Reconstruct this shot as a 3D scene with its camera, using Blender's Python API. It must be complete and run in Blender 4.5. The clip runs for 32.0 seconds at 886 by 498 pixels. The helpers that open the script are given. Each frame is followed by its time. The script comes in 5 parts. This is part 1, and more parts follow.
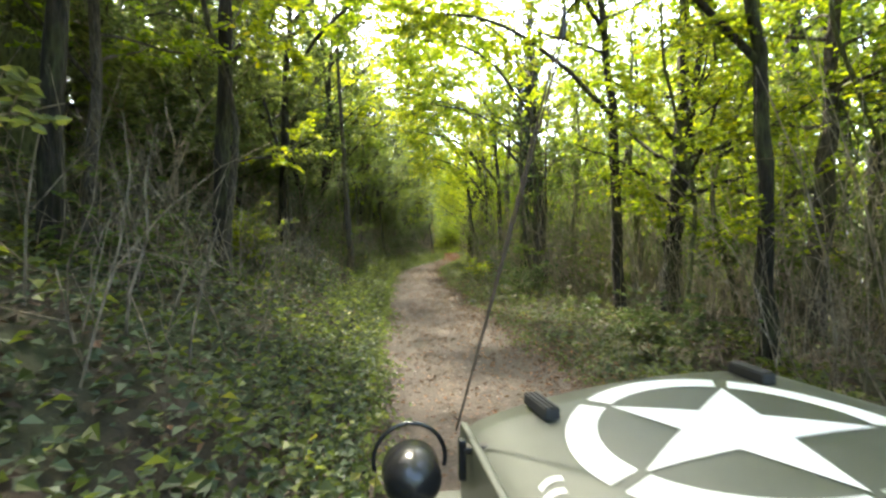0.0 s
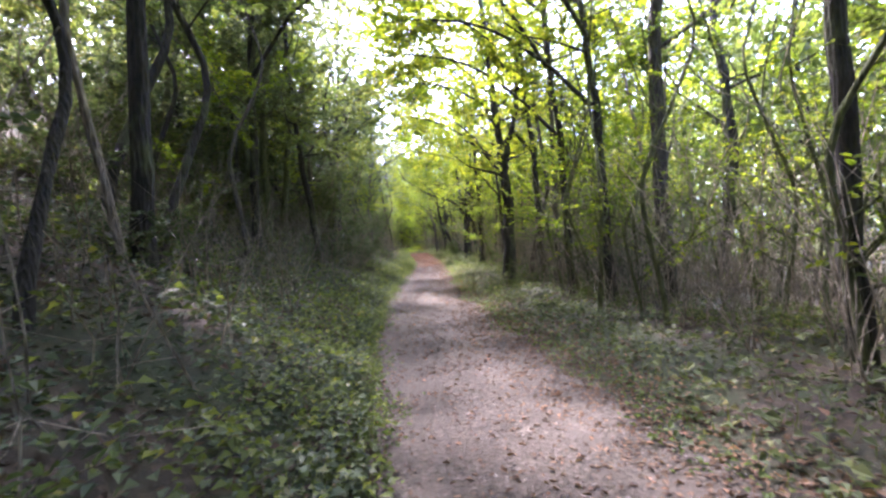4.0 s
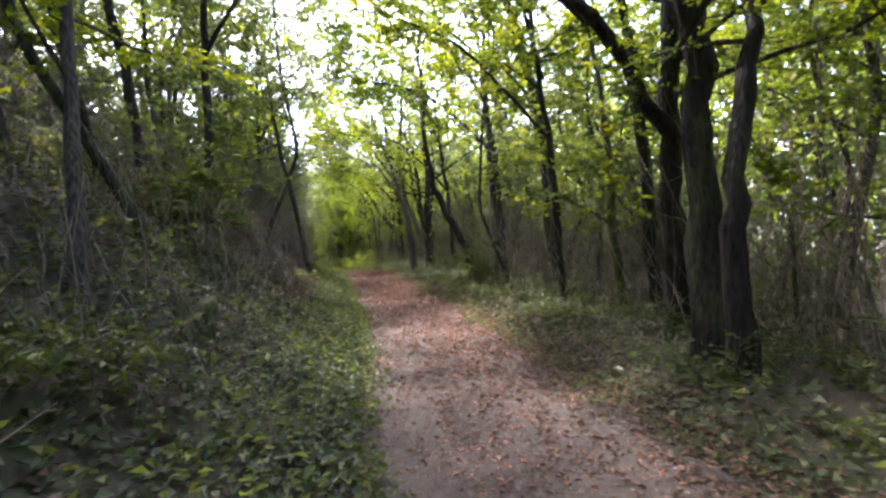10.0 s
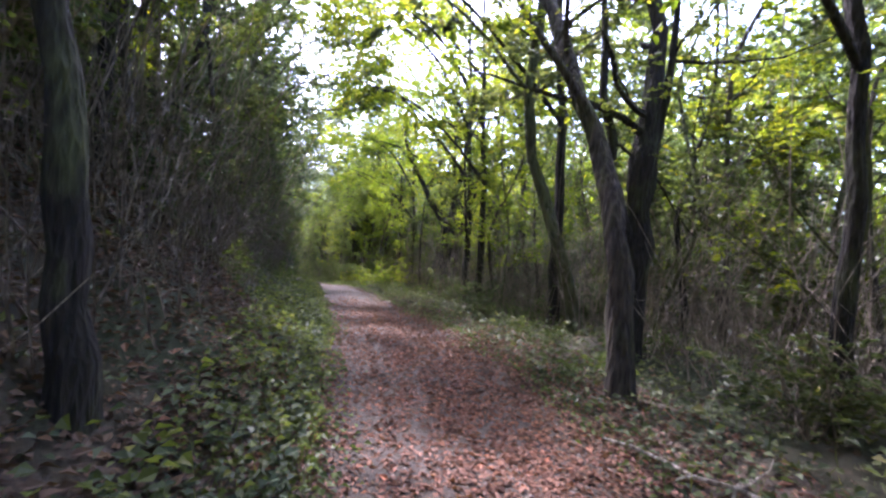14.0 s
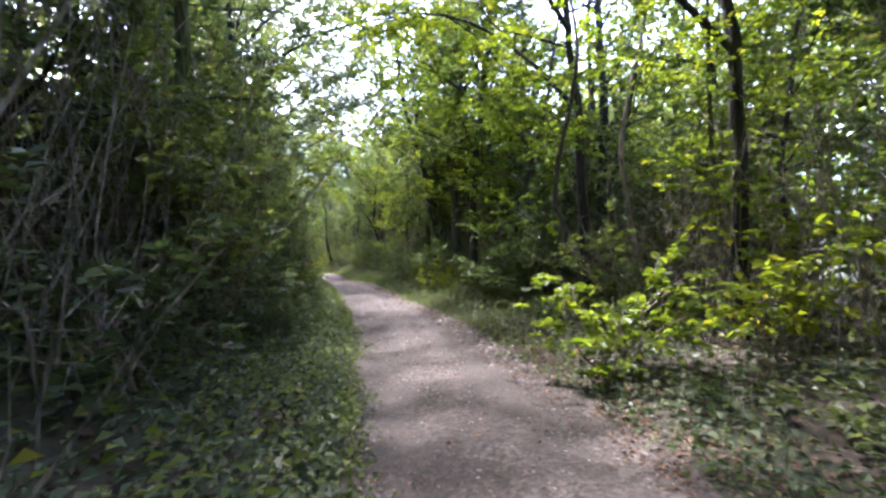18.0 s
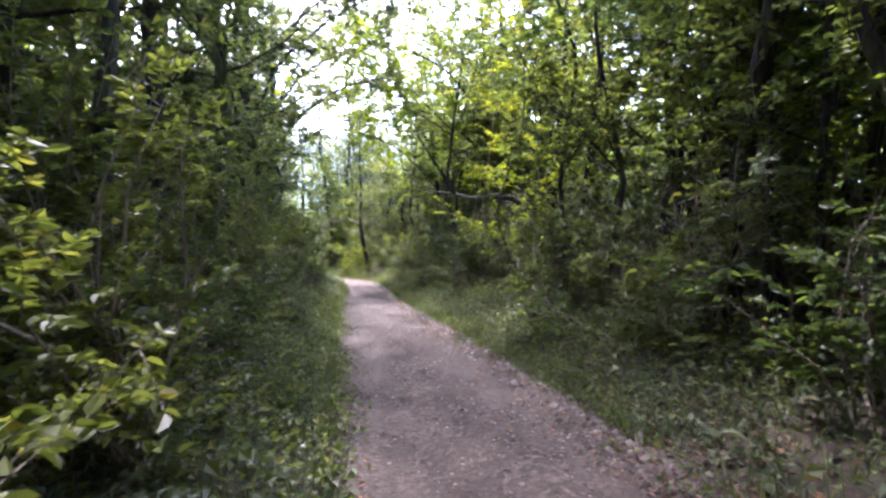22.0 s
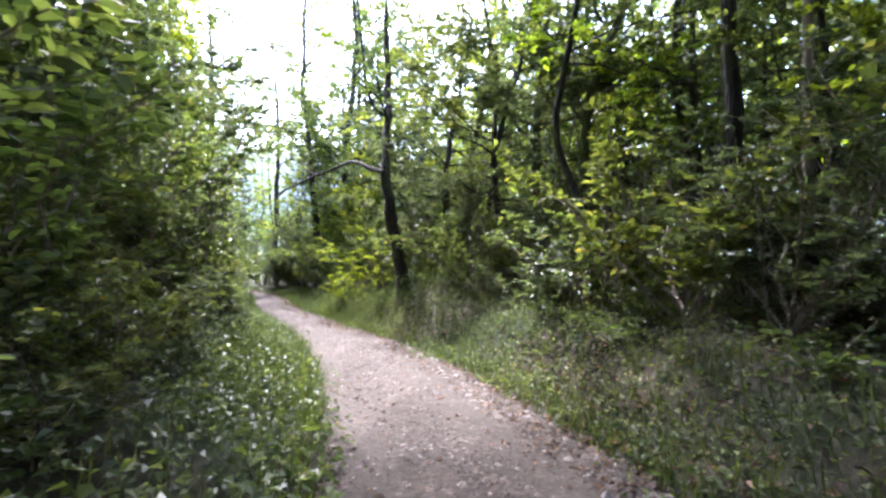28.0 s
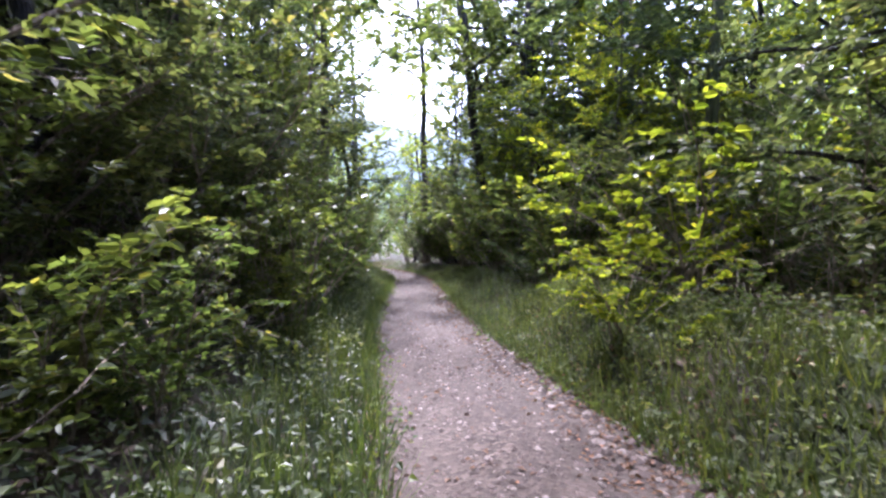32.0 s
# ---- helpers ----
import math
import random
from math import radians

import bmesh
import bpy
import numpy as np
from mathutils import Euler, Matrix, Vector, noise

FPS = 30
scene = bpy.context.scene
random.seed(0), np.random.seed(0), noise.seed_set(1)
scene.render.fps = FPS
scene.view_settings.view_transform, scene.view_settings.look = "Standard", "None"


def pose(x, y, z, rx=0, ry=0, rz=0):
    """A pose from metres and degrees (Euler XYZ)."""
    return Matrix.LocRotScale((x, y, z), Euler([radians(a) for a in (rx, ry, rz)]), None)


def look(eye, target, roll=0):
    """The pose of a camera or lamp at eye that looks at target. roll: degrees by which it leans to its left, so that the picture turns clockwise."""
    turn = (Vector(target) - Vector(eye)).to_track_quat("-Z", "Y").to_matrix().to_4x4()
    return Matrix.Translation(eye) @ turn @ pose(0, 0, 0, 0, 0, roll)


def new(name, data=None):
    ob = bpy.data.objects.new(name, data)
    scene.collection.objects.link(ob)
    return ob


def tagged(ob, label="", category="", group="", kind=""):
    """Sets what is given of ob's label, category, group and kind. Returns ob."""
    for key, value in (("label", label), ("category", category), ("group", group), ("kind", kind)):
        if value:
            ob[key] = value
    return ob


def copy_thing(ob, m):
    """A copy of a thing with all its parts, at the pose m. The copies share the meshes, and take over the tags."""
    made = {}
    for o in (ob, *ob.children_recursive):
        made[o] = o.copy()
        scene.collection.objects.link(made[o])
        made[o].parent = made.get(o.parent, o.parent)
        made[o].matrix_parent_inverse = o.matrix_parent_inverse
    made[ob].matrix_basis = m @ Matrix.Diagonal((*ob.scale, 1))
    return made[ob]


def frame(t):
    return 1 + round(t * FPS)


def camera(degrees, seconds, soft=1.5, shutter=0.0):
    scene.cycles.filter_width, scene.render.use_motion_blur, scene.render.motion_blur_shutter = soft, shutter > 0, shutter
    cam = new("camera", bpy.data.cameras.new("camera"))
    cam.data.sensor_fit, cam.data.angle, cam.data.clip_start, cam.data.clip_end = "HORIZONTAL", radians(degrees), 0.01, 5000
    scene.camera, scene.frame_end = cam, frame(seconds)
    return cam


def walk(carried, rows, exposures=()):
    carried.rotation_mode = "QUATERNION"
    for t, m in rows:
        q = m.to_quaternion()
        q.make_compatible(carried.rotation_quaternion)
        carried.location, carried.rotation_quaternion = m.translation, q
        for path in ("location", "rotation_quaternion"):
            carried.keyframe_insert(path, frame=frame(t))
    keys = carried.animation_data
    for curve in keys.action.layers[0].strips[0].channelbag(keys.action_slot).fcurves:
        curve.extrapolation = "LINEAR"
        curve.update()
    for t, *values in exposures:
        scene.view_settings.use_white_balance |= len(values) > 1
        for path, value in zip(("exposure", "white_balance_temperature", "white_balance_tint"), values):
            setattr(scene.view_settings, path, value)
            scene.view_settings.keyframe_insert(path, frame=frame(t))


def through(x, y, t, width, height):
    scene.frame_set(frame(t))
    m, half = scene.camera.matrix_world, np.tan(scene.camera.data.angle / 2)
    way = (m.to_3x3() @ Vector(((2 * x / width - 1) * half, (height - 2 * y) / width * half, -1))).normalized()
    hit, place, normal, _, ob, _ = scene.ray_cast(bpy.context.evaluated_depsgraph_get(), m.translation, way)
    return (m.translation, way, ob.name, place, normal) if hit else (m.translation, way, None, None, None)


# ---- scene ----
cam = camera(88, 32.0, soft=2.5, shutter=0.08)
PATH = [
    (0, (-0.000, -0.000, 1.550), (-0.000, 2.000, 1.532), -0.4),
    (0.5, (-0.331, 2.261, 1.542), (-0.316, 4.261, 1.541), 0.4),
    (1, (-0.607, 4.510, 1.534), (-0.559, 6.510, 1.527), 1.2),
    (1.5, (-0.831, 6.706, 1.522), (-0.778, 8.706, 1.507), 0.8),
    (2, (-1.084, 8.953, 1.586), (-1.014, 10.951, 1.570), -0.7),
    (2.5, (-1.322, 11.092, 1.620), (-1.210, 13.089, 1.591), -2.3),
    (3, (-1.570, 13.211, 1.635), (-1.411, 15.204, 1.596), -2.9),
    (3.5, (-1.778, 15.293, 1.679), (-1.577, 17.282, 1.634), -3.2),
    (5.5, (-2.429, 23.645, 1.738), (-2.102, 25.618, 1.712), -2.8),
    (6, (-2.424, 25.770, 1.671), (-2.089, 27.741, 1.627), -2.3),
    (6.5, (-2.332, 27.993, 1.649), (-1.971, 29.960, 1.599), -2.2),
    (7, (-2.159, 30.238, 1.640), (-1.741, 32.193, 1.590), -2.8),
    (7.5, (-1.948, 32.546, 1.646), (-1.474, 34.488, 1.593), -2.7),
    (8, (-1.628, 34.868, 1.646), (-1.110, 36.798, 1.577), -2.7),
    (8.5, (-1.314, 37.012, 1.620), (-0.774, 38.937, 1.553), -2.9),
    (9, (-1.036, 39.125, 1.597), (-0.494, 41.049, 1.552), -3.5),
    (9.5, (-0.798, 41.262, 1.589), (-0.280, 43.194, 1.550), -3.8),
    (10, (-0.650, 43.358, 1.578), (-0.160, 45.296, 1.546), -4.0),
    (10.5, (-0.562, 45.401, 1.581), (-0.092, 47.345, 1.557), -3.4),
    (11, (-0.421, 47.403, 1.596), (0.049, 49.347, 1.573), -2.6),
    (11.5, (-0.178, 49.397, 1.567), (0.299, 51.339, 1.561), -1.7),
    (12, (0.027, 51.393, 1.533), (0.501, 53.336, 1.554), 0.0),
    (12.5, (0.032, 53.179, 1.542), (0.509, 55.121, 1.577), 2.0),
    (13, (0.018, 54.902, 1.567), (0.482, 56.847, 1.611), 4.2),
    (13.5, (0.082, 56.768, 1.641), (0.516, 58.719, 1.680), 5.1),
    (15.5, (0.056, 65.041, 2.020), (0.293, 67.026, 1.954), 0.0),
    (16, (-0.133, 67.395, 1.914), (0.048, 69.385, 1.835), -0.2),
    (16.5, (-0.331, 69.867, 1.743), (-0.179, 71.859, 1.655), 0.6),
    (17, (-0.461, 72.372, 1.643), (-0.299, 74.362, 1.533), 0.9),
    (17.5, (-0.587, 74.958, 1.548), (-0.393, 76.945, 1.425), -0.9),
    (18, (-0.757, 77.531, 1.458), (-0.576, 79.519, 1.322), -2.8),
    (18.5, (-0.997, 79.985, 1.373), (-0.865, 81.975, 1.223), -4.1),
    (19, (-1.275, 82.276, 1.258), (-1.186, 84.267, 1.099), -4.0),
    (19.5, (-1.505, 84.480, 1.087), (-1.441, 86.472, 0.921), -3.8),
    (20, (-1.767, 86.661, 0.916), (-1.735, 88.653, 0.748), -3.8),
    (20.5, (-2.106, 88.747, 0.714), (-2.108, 90.740, 0.544), -3.8),
    (21, (-2.448, 90.637, 0.570), (-2.469, 92.630, 0.403), -3.2),
    (21.5, (-2.723, 92.299, 0.403), (-2.733, 94.294, 0.255), -2.0),
    (22, (-2.947, 93.800, 0.268), (-2.935, 95.795, 0.135), -1.6),
    (22.5, (-3.212, 95.307, 0.201), (-3.195, 97.303, 0.074), -1.8),
    (23, (-3.544, 96.824, 0.147), (-3.550, 98.821, 0.023), -1.4),
    (23.5, (-3.953, 98.345, 0.059), (-3.987, 100.340, -0.075), -0.8),
    (24, (-4.317, 99.828, 0.001), (-4.358, 101.822, -0.153), -1.1),
    (24.5, (-4.660, 101.399, -0.161), (-4.717, 103.393, -0.307), -0.8),
    (25, (-5.038, 103.039, -0.260), (-5.117, 105.033, -0.405), -1.1),
    (25.5, (-5.388, 104.671, -0.428), (-5.488, 106.665, -0.554), -0.1),
    (27.5, (-6.727, 111.042, -1.295), (-6.714, 113.042, -1.331), -0.5),
    (28, (-6.808, 112.505, -1.449), (-6.776, 114.504, -1.478), -0.3),
    (28.5, (-6.829, 113.825, -1.480), (-6.863, 115.825, -1.522), -2.6),
    (29, (-6.960, 115.003, -1.499), (-7.081, 116.999, -1.538), -3.4),
    (29.5, (-7.259, 116.162, -1.555), (-7.498, 118.146, -1.610), -3.8),
    (30, (-7.739, 117.320, -1.650), (-8.109, 119.284, -1.730), -2.7),
    (30.5, (-8.250, 118.466, -1.752), (-8.710, 120.410, -1.849), -1.4),
    (31, (-8.694, 119.593, -1.832), (-9.199, 121.525, -1.934), 0.3),
    (31.5, (-9.195, 120.632, -1.930), (-9.749, 122.550, -2.042), -0.3),
    (32, (-9.765, 121.700, -2.087), (-10.366, 123.603, -2.217), -2.4),
]
walk(cam, [(t, look(eye, target, roll)) for t, eye, target, roll in PATH],
     exposures=[(0, 3.9, 7000, 2), (1, 4.0, 6050, 16), (2, 4.05, 5700, 28), (3, 4.15, 5700, 32), (6, 4.0, 5650, 28), (9, 3.6, 6000, 24), (11, 3.6, 6050, 28), (12, 3.65, 5750, 34), (13, 3.45, 5600, 34), (16, 3.65, 5350, 28), (18, 3.6, 5550, 22), (19, 3.6, 5650, 24), (20, 3.9, 5900, 20), (21.5, 3.85, 5750, 28), (23, 3.75, 5350, 32), (24, 3.9, 5550, 26), (25, 4.1, 5550, 32), (28, 3.5, 5500, 20), (30, 3.2, 5500, 24), (32, 3.1, 5400, 30)])

# ---- light: hazy sun high ahead, bright thin cloud ----
SUN_EL, SUN_AZ = radians(60), radians(-24)      # azimuth from +y, positive towards +x
world = bpy.data.worlds.new("sky")
scene.world = world
world.use_nodes = True
wn = world.node_tree.nodes
sky = wn.new("ShaderNodeTexSky")
sky.sky_type = 'NISHITA'
sky.sun_disc = False
sky.sun_elevation, sky.sun_rotation = SUN_EL, SUN_AZ
sky.air_density, sky.dust_density, sky.ozone_density = 1.0, 4.0, 1.0
wn["Background"].inputs[1].default_value = 0.15
world.node_tree.links.new(sky.outputs[0], wn["Background"].inputs[0])
sun_data = bpy.data.lights.new("sun", 'SUN')
sun_data.energy, sun_data.angle, sun_data.color = 1.85, radians(3.0), (1.0, 0.95, 0.86)
sun_dir = Vector((math.sin(SUN_AZ) * math.cos(SUN_EL), math.cos(SUN_AZ) * math.cos(SUN_EL), math.sin(SUN_EL)))
sun = new("sun", sun_data)
sun.matrix_world = look(sun_dir * 60, (0, 0, 0))

# ---- materials ----
def base(name, rough=0.8):
    m = bpy.data.materials.new(name)
    m.use_nodes = True
    nt = m.node_tree
    b = nt.nodes["Principled BSDF"]
    b.inputs["Roughness"].default_value = rough
    return m, nt, b


def node(nt, kind, **values):
    n = nt.nodes.new(kind)
    for k, v in values.items():
        n.inputs[k.replace("_", " ")].default_value = v
    return n


def ramp(nt, fac, stops):
    r = nt.nodes.new("ShaderNodeValToRGB")
    els = r.color_ramp.elements
    while len(els) < len(stops):
        els.new(0.5)
    for e, (p, c) in zip(els, stops):
        e.position, e.color = p, (*c, 1)
    nt.links.new(fac, r.inputs[0])
    return r.outputs[0]


def mix(nt, fac, a, b, mode='MIX'):
    n = nt.nodes.new("ShaderNodeMix")
    n.data_type, n.blend_type = 'RGBA', mode
    for sock, v in ((n.inputs[0], fac), (n.inputs[6], a), (n.inputs[7], b)):
        if isinstance(v, (int, float)):
            sock.default_value = v
        elif isinstance(v, tuple):
            sock.default_value = (*v, 1)
        else:
            nt.links.new(v, sock)
    return n.outputs[2]


def coords(nt, scale=(1, 1, 1), world_space=False):
    if world_space:
        out = nt.nodes.new("ShaderNodeNewGeometry").outputs["Position"]
    else:
        out = nt.nodes.new("ShaderNodeTexCoord").outputs["Object"]
    mp = nt.nodes.new("ShaderNodeMapping")
    mp.inputs["Scale"].default_value = scale
    nt.links.new(out, mp.inputs[0])
    return mp.outputs[0]


def noise_tex(nt, vec, scale, detail=4.0, rough=0.6):
    n = node(nt, "ShaderNodeTexNoise", Scale=scale, Detail=detail, Roughness=rough)
    nt.links.new(vec, n.inputs["Vector"])
    return n.outputs[0]


def bump(nt, b, height, strength=0.5, dist=0.02):
    n = node(nt, "ShaderNodeBump", Strength=strength, Distance=dist)
    nt.links.new(height, n.inputs["Height"])
    nt.links.new(n.outputs[0], b.inputs["Normal"])


def leaf_material(name, dark, light, through=0.5, rough=0.45, gloss=0.4, cast=(1.6, 1.6, 0.6)):
    """Foliage: each leaf has its own tone, each plant its own cast; light passes through."""
    m, nt, b = base(name, rough)
    geo = nt.nodes.new("ShaderNodeNewGeometry")
    info = nt.nodes.new("ShaderNodeObjectInfo")
    col = ramp(nt, geo.outputs["Random Per Island"], [(0.0, dark), (0.55, tuple((a + c) / 2 for a, c in zip(dark, light))), (0.93, light), (1.0, (light[0] * 1.5, light[1] * 1.15, light[2]))])
    tone = ramp(nt, info.outputs["Random"], [(0.0, (0.75, 0.85, 0.8)), (0.5, (1, 1, 1)), (1.0, (1.2, 1.12, 0.85))])
    col = mix(nt, 1.0, col, tone, 'MULTIPLY')
    big = ramp(nt, noise_tex(nt, coords(nt, (1, 1, 1), True), 0.5, 2), [(0.3, (0.8, 0.85, 0.85)), (0.7, (1.12, 1.1, 0.95))])
    col = mix(nt, 1.0, col, big, 'MULTIPLY')
    nt.links.new(col, b.inputs["Base Color"])
    b.inputs["Specular IOR Level"].default_value = gloss
    tr = nt.nodes.new("ShaderNodeBsdfTranslucent")
    warm = mix(nt, 1.0, col, cast, 'MULTIPLY')
    nt.links.new(warm, tr.inputs[0])
    sh = nt.nodes.new("ShaderNodeMixShader")
    sh.inputs[0].default_value = through
    nt.links.new(b.outputs[0], sh.inputs[1])
    nt.links.new(tr.outputs[0], sh.inputs[2])
    nt.links.new(sh.outputs[0], nt.nodes["Material Output"].inputs[0])
    return m


def bark_material(name, dark, light, moss=0.3):
    m, nt, b = base(name, 0.9)
    v = coords(nt, (1, 1, 0.18))
    n1 = noise_tex(nt, v, 22, 5, 0.65)
    col = ramp(nt, n1, [(0.3, dark), (0.7, light)])
    blot = noise_tex(nt, coords(nt, (1, 1, 0.5), True), 2.5, 4)
    fac = ramp(nt, blot, [(0.62 - moss * 0.4, (0, 0, 0)), (0.85 - moss * 0.3, (1, 1, 1))])
    col = mix(nt, fac, col, (0.075, 0.085, 0.03))
    nt.links.new(col, b.inputs["Base Color"])
    crack = node(nt, "ShaderNodeTexVoronoi", Scale=26.0)
    nt.links.new(coords(nt, (1, 1, 0.22)), crack.inputs["Vector"])
    nt.links.new(mix(nt, 1.0, col, ramp(nt, crack.outputs["Distance"], [(0.15, (0.55, 0.55, 0.55)), (0.6, (1.25, 1.25, 1.25))]), 'MULTIPLY'), b.inputs["Base Color"])
    bump(nt, b, mix(nt, 0.5, n1, crack.outputs["Distance"]), 1.0, 0.08)
    return m


def plain(name, col, rough=0.6, vary=0.25, scale=30.0, metal=0.0, bumps=0.1):
    m, nt, b = base(name, rough)
    b.inputs["Metallic"].default_value = metal
    n1 = noise_tex(nt, coords(nt), scale, 4)
    n2 = noise_tex(nt, coords(nt), scale / 9, 3)
    both = mix(nt, 0.5, n1, n2)
    c = ramp(nt, both, [(0.3, tuple(v * (1 - vary) for v in col)), (0.7, tuple(min(1, v * (1 + vary)) for v in col))])
    nt.links.new(c, b.inputs["Base Color"])
    if bumps:
        bump(nt, b, n1, bumps, 0.01)
    return m


M_LEAF = leaf_material("leaf_green", (0.039, 0.057, 0.020), (0.108, 0.134, 0.046), 0.5, cast=(2.05, 2.05, 0.95))
M_LEAF_BRIGHT = leaf_material("leaf_bright", (0.074, 0.110, 0.013), (0.178, 0.212, 0.028), 0.6, cast=(2.0, 1.95, 0.6))
M_LEAF_DARK = leaf_material("leaf_dark", (0.037, 0.053, 0.029), (0.100, 0.121, 0.062), 0.4, 0.45, cast=(2.1, 2.1, 1.0))
# ivy's pale grey-green holds some of the sky's sheen as colour
M_IVY = leaf_material("ivy_leaf", (0.030, 0.045, 0.026), (0.105, 0.127, 0.080), 0.15, 0.55, 0.25)
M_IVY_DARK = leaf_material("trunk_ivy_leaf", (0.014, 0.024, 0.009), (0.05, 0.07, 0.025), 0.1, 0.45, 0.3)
M_GRASS = leaf_material("grass_blade", (0.036, 0.056, 0.018), (0.105, 0.130, 0.042), 0.35, 0.6)
M_DEADLEAF = leaf_material("dead_leaf", (0.06, 0.034, 0.025), (0.18, 0.112, 0.086), 0.1, 0.7)
M_REDLEAF = leaf_material("red_dead_leaf", (0.075, 0.034, 0.024), (0.25, 0.125, 0.095), 0.1, 0.7)
M_LITTER = leaf_material("leaf_litter", (0.045, 0.028, 0.022), (0.15, 0.095, 0.075), 0.1, 0.75)
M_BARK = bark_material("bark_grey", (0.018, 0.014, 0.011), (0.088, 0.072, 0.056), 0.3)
# near-black: the shade on backlit trunk faces is put into the bark colour
M_BARK_SHADED = bark_material("bark_dark", (0.006, 0.005, 0.004), (0.034, 0.027, 0.021), 0.3)
M_TWIG = bark_material("twig", (0.075, 0.060, 0.043), (0.29, 0.235, 0.175), 0.15)
M_MOSS = bark_material("mossy_bark", (0.03, 0.03, 0.012), (0.10, 0.10, 0.035), 0.9)


def ground_material():
    m, nt, b = base("ground", 0.95)
    pos = coords(nt, (1, 1, 1), True)
    fine = noise_tex(nt, pos, 38, 6, 0.7)
    mid = noise_tex(nt, pos, 5, 5, 0.65)
    big = noise_tex(nt, pos, 0.6, 4)
    vor = node(nt, "ShaderNodeTexVoronoi", Scale=16.0)
    nt.links.new(pos, vor.inputs["Vector"])
    litter = ramp(nt, vor.outputs["Color"], [(0.2, (0.022, 0.014, 0.009)), (0.6, (0.055, 0.034, 0.023)), (0.9, (0.13, 0.083, 0.06))])
    earth = ramp(nt, fine, [(0.3, (0.022, 0.016, 0.011)), (0.7, (0.07, 0.052, 0.036))])
    col = mix(nt, mid, earth, litter)
    green = ramp(nt, fine, [(0.3, (0.014, 0.025, 0.008)), (0.7, (0.045, 0.065, 0.02))])
    col = mix(nt, ramp(nt, big, [(0.42, (0, 0, 0)), (0.6, (0.75, 0.75, 0.75))]), col, green)
    nt.links.new(col, b.inputs["Base Color"])
    bump(nt, b, mix(nt, 0.5, fine, mid), 0.9, 0.05)
    return m


def road_material():
    m, nt, b = base("track", 0.93)
    pos = coords(nt, (1, 1, 1), True)
    fine = noise_tex(nt, pos, 60, 6, 0.75)
    mid = noise_tex(nt, pos, 4, 5, 0.6)
    big = noise_tex(nt, coords(nt, (1, 0.35, 1), True), 0.9, 4)
    vor = node(nt, "ShaderNodeTexVoronoi", Scale=30.0)
    nt.links.new(pos, vor.inputs["Vector"])
    stone = ramp(nt, vor.outputs["Color"], [(0.1, (0.034, 0.026, 0.020)), (0.55, (0.084, 0.065, 0.052)), (0.95, (0.19, 0.158, 0.132))])
    dirt = ramp(nt, fine, [(0.3, (0.031, 0.022, 0.017)), (0.7, (0.084, 0.063, 0.049))])
    col = mix(nt, ramp(nt, mid, [(0.35, (0.15, 0.15, 0.15)), (0.65, (0.8, 0.8, 0.8))]), dirt, stone)
    col = mix(nt, 1.0, col, ramp(nt, big, [(0.3, (0.58, 0.54, 0.52)), (0.7, (1.12, 1.1, 1.07))]), 'MULTIPLY')
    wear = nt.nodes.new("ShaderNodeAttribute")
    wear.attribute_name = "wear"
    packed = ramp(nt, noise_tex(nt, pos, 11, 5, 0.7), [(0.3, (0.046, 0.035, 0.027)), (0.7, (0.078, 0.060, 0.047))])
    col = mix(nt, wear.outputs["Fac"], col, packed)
    nt.links.new(col, b.inputs["Base Color"])
    bump(nt, b, mix(nt, 0.5, fine, vor.outputs["Distance"]), 0.8, 0.03)
    return m


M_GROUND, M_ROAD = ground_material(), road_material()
M_STONE = plain("stone", (0.30, 0.25, 0.215), 0.9, 0.35, 25)

# ---- the lie of the land: everything hangs on the track's line ----
# y along the valley, x of the track's middle, height
LINE = np.array([
    (-60, 9.4, 0.0), (-20, 3.8, 0.0), (0, 0.95, 0.0), (9, -0.13, 0.04), (15.3, -0.78, 0.13), (23.6, -1.27, 0.18), (30.2, -1.03, 0.09),
    (37, -0.36, 0.07), (43.4, 0.30, 0.03), (51.4, 0.98, -0.02), (56.8, 1.03, 0.09), (65, 1.01, 0.45), (72.4, 0.49, 0.09),
    (80, -0.05, -0.18), (86.7, -0.82, -0.63), (92.3, -1.77, -1.15), (96.8, -2.59, -1.40), (101.4, -3.71, -1.71),
    (111, -5.75, -2.70), (114, -6.22, -2.80), (116, -6.85, -2.81), (118, -7.45, -2.96), (120, -8.16, -3.14), (122, -9.05, -3.36), (124, -10.03, -3.50),
    (126, -11.1, -3.64), (130, -13.0, -3.92), (134, -14.5, -4.2), (140, -17.0, -4.55), (145, -20.5, -4.8), (150, -26.0, -5.0), (165, -48, -5.4), (185, -70, -5.7), (260, -150, -6.5)])
_y = np.arange(-60, 260, 0.5)
_k = np.exp(-0.5 * (np.arange(-8, 9) * 0.5 / 1.3) ** 2)
_k /= _k.sum()
_x = np.convolve(np.pad(np.interp(_y, LINE[:, 0], LINE[:, 1]), 8, mode='edge'), _k, 'valid')
_z = np.convolve(np.pad(np.interp(_y, LINE[:, 0], LINE[:, 2]), 8, mode='edge'), _k, 'valid')
HALF = 1.15                                     # half the track's width
BANK = np.array([(-60, 0.62), (10, 0.68), (30, 0.62), (48, 0.75), (58, 0.95), (66, 0.8), (76, 0.62), (88, 0.5), (100, 0.34), (115, 0.25), (140, 0.2)])

MOUND = np.array([(90, 0), (101, 0.3), (108, 0.45), (118, 0.5), (124, 0.6), (130, 0.4), (150, 0.2)])   # raised verge at the bend
BUMP = 0.62                                     # knoll on which the corner tree is rooted


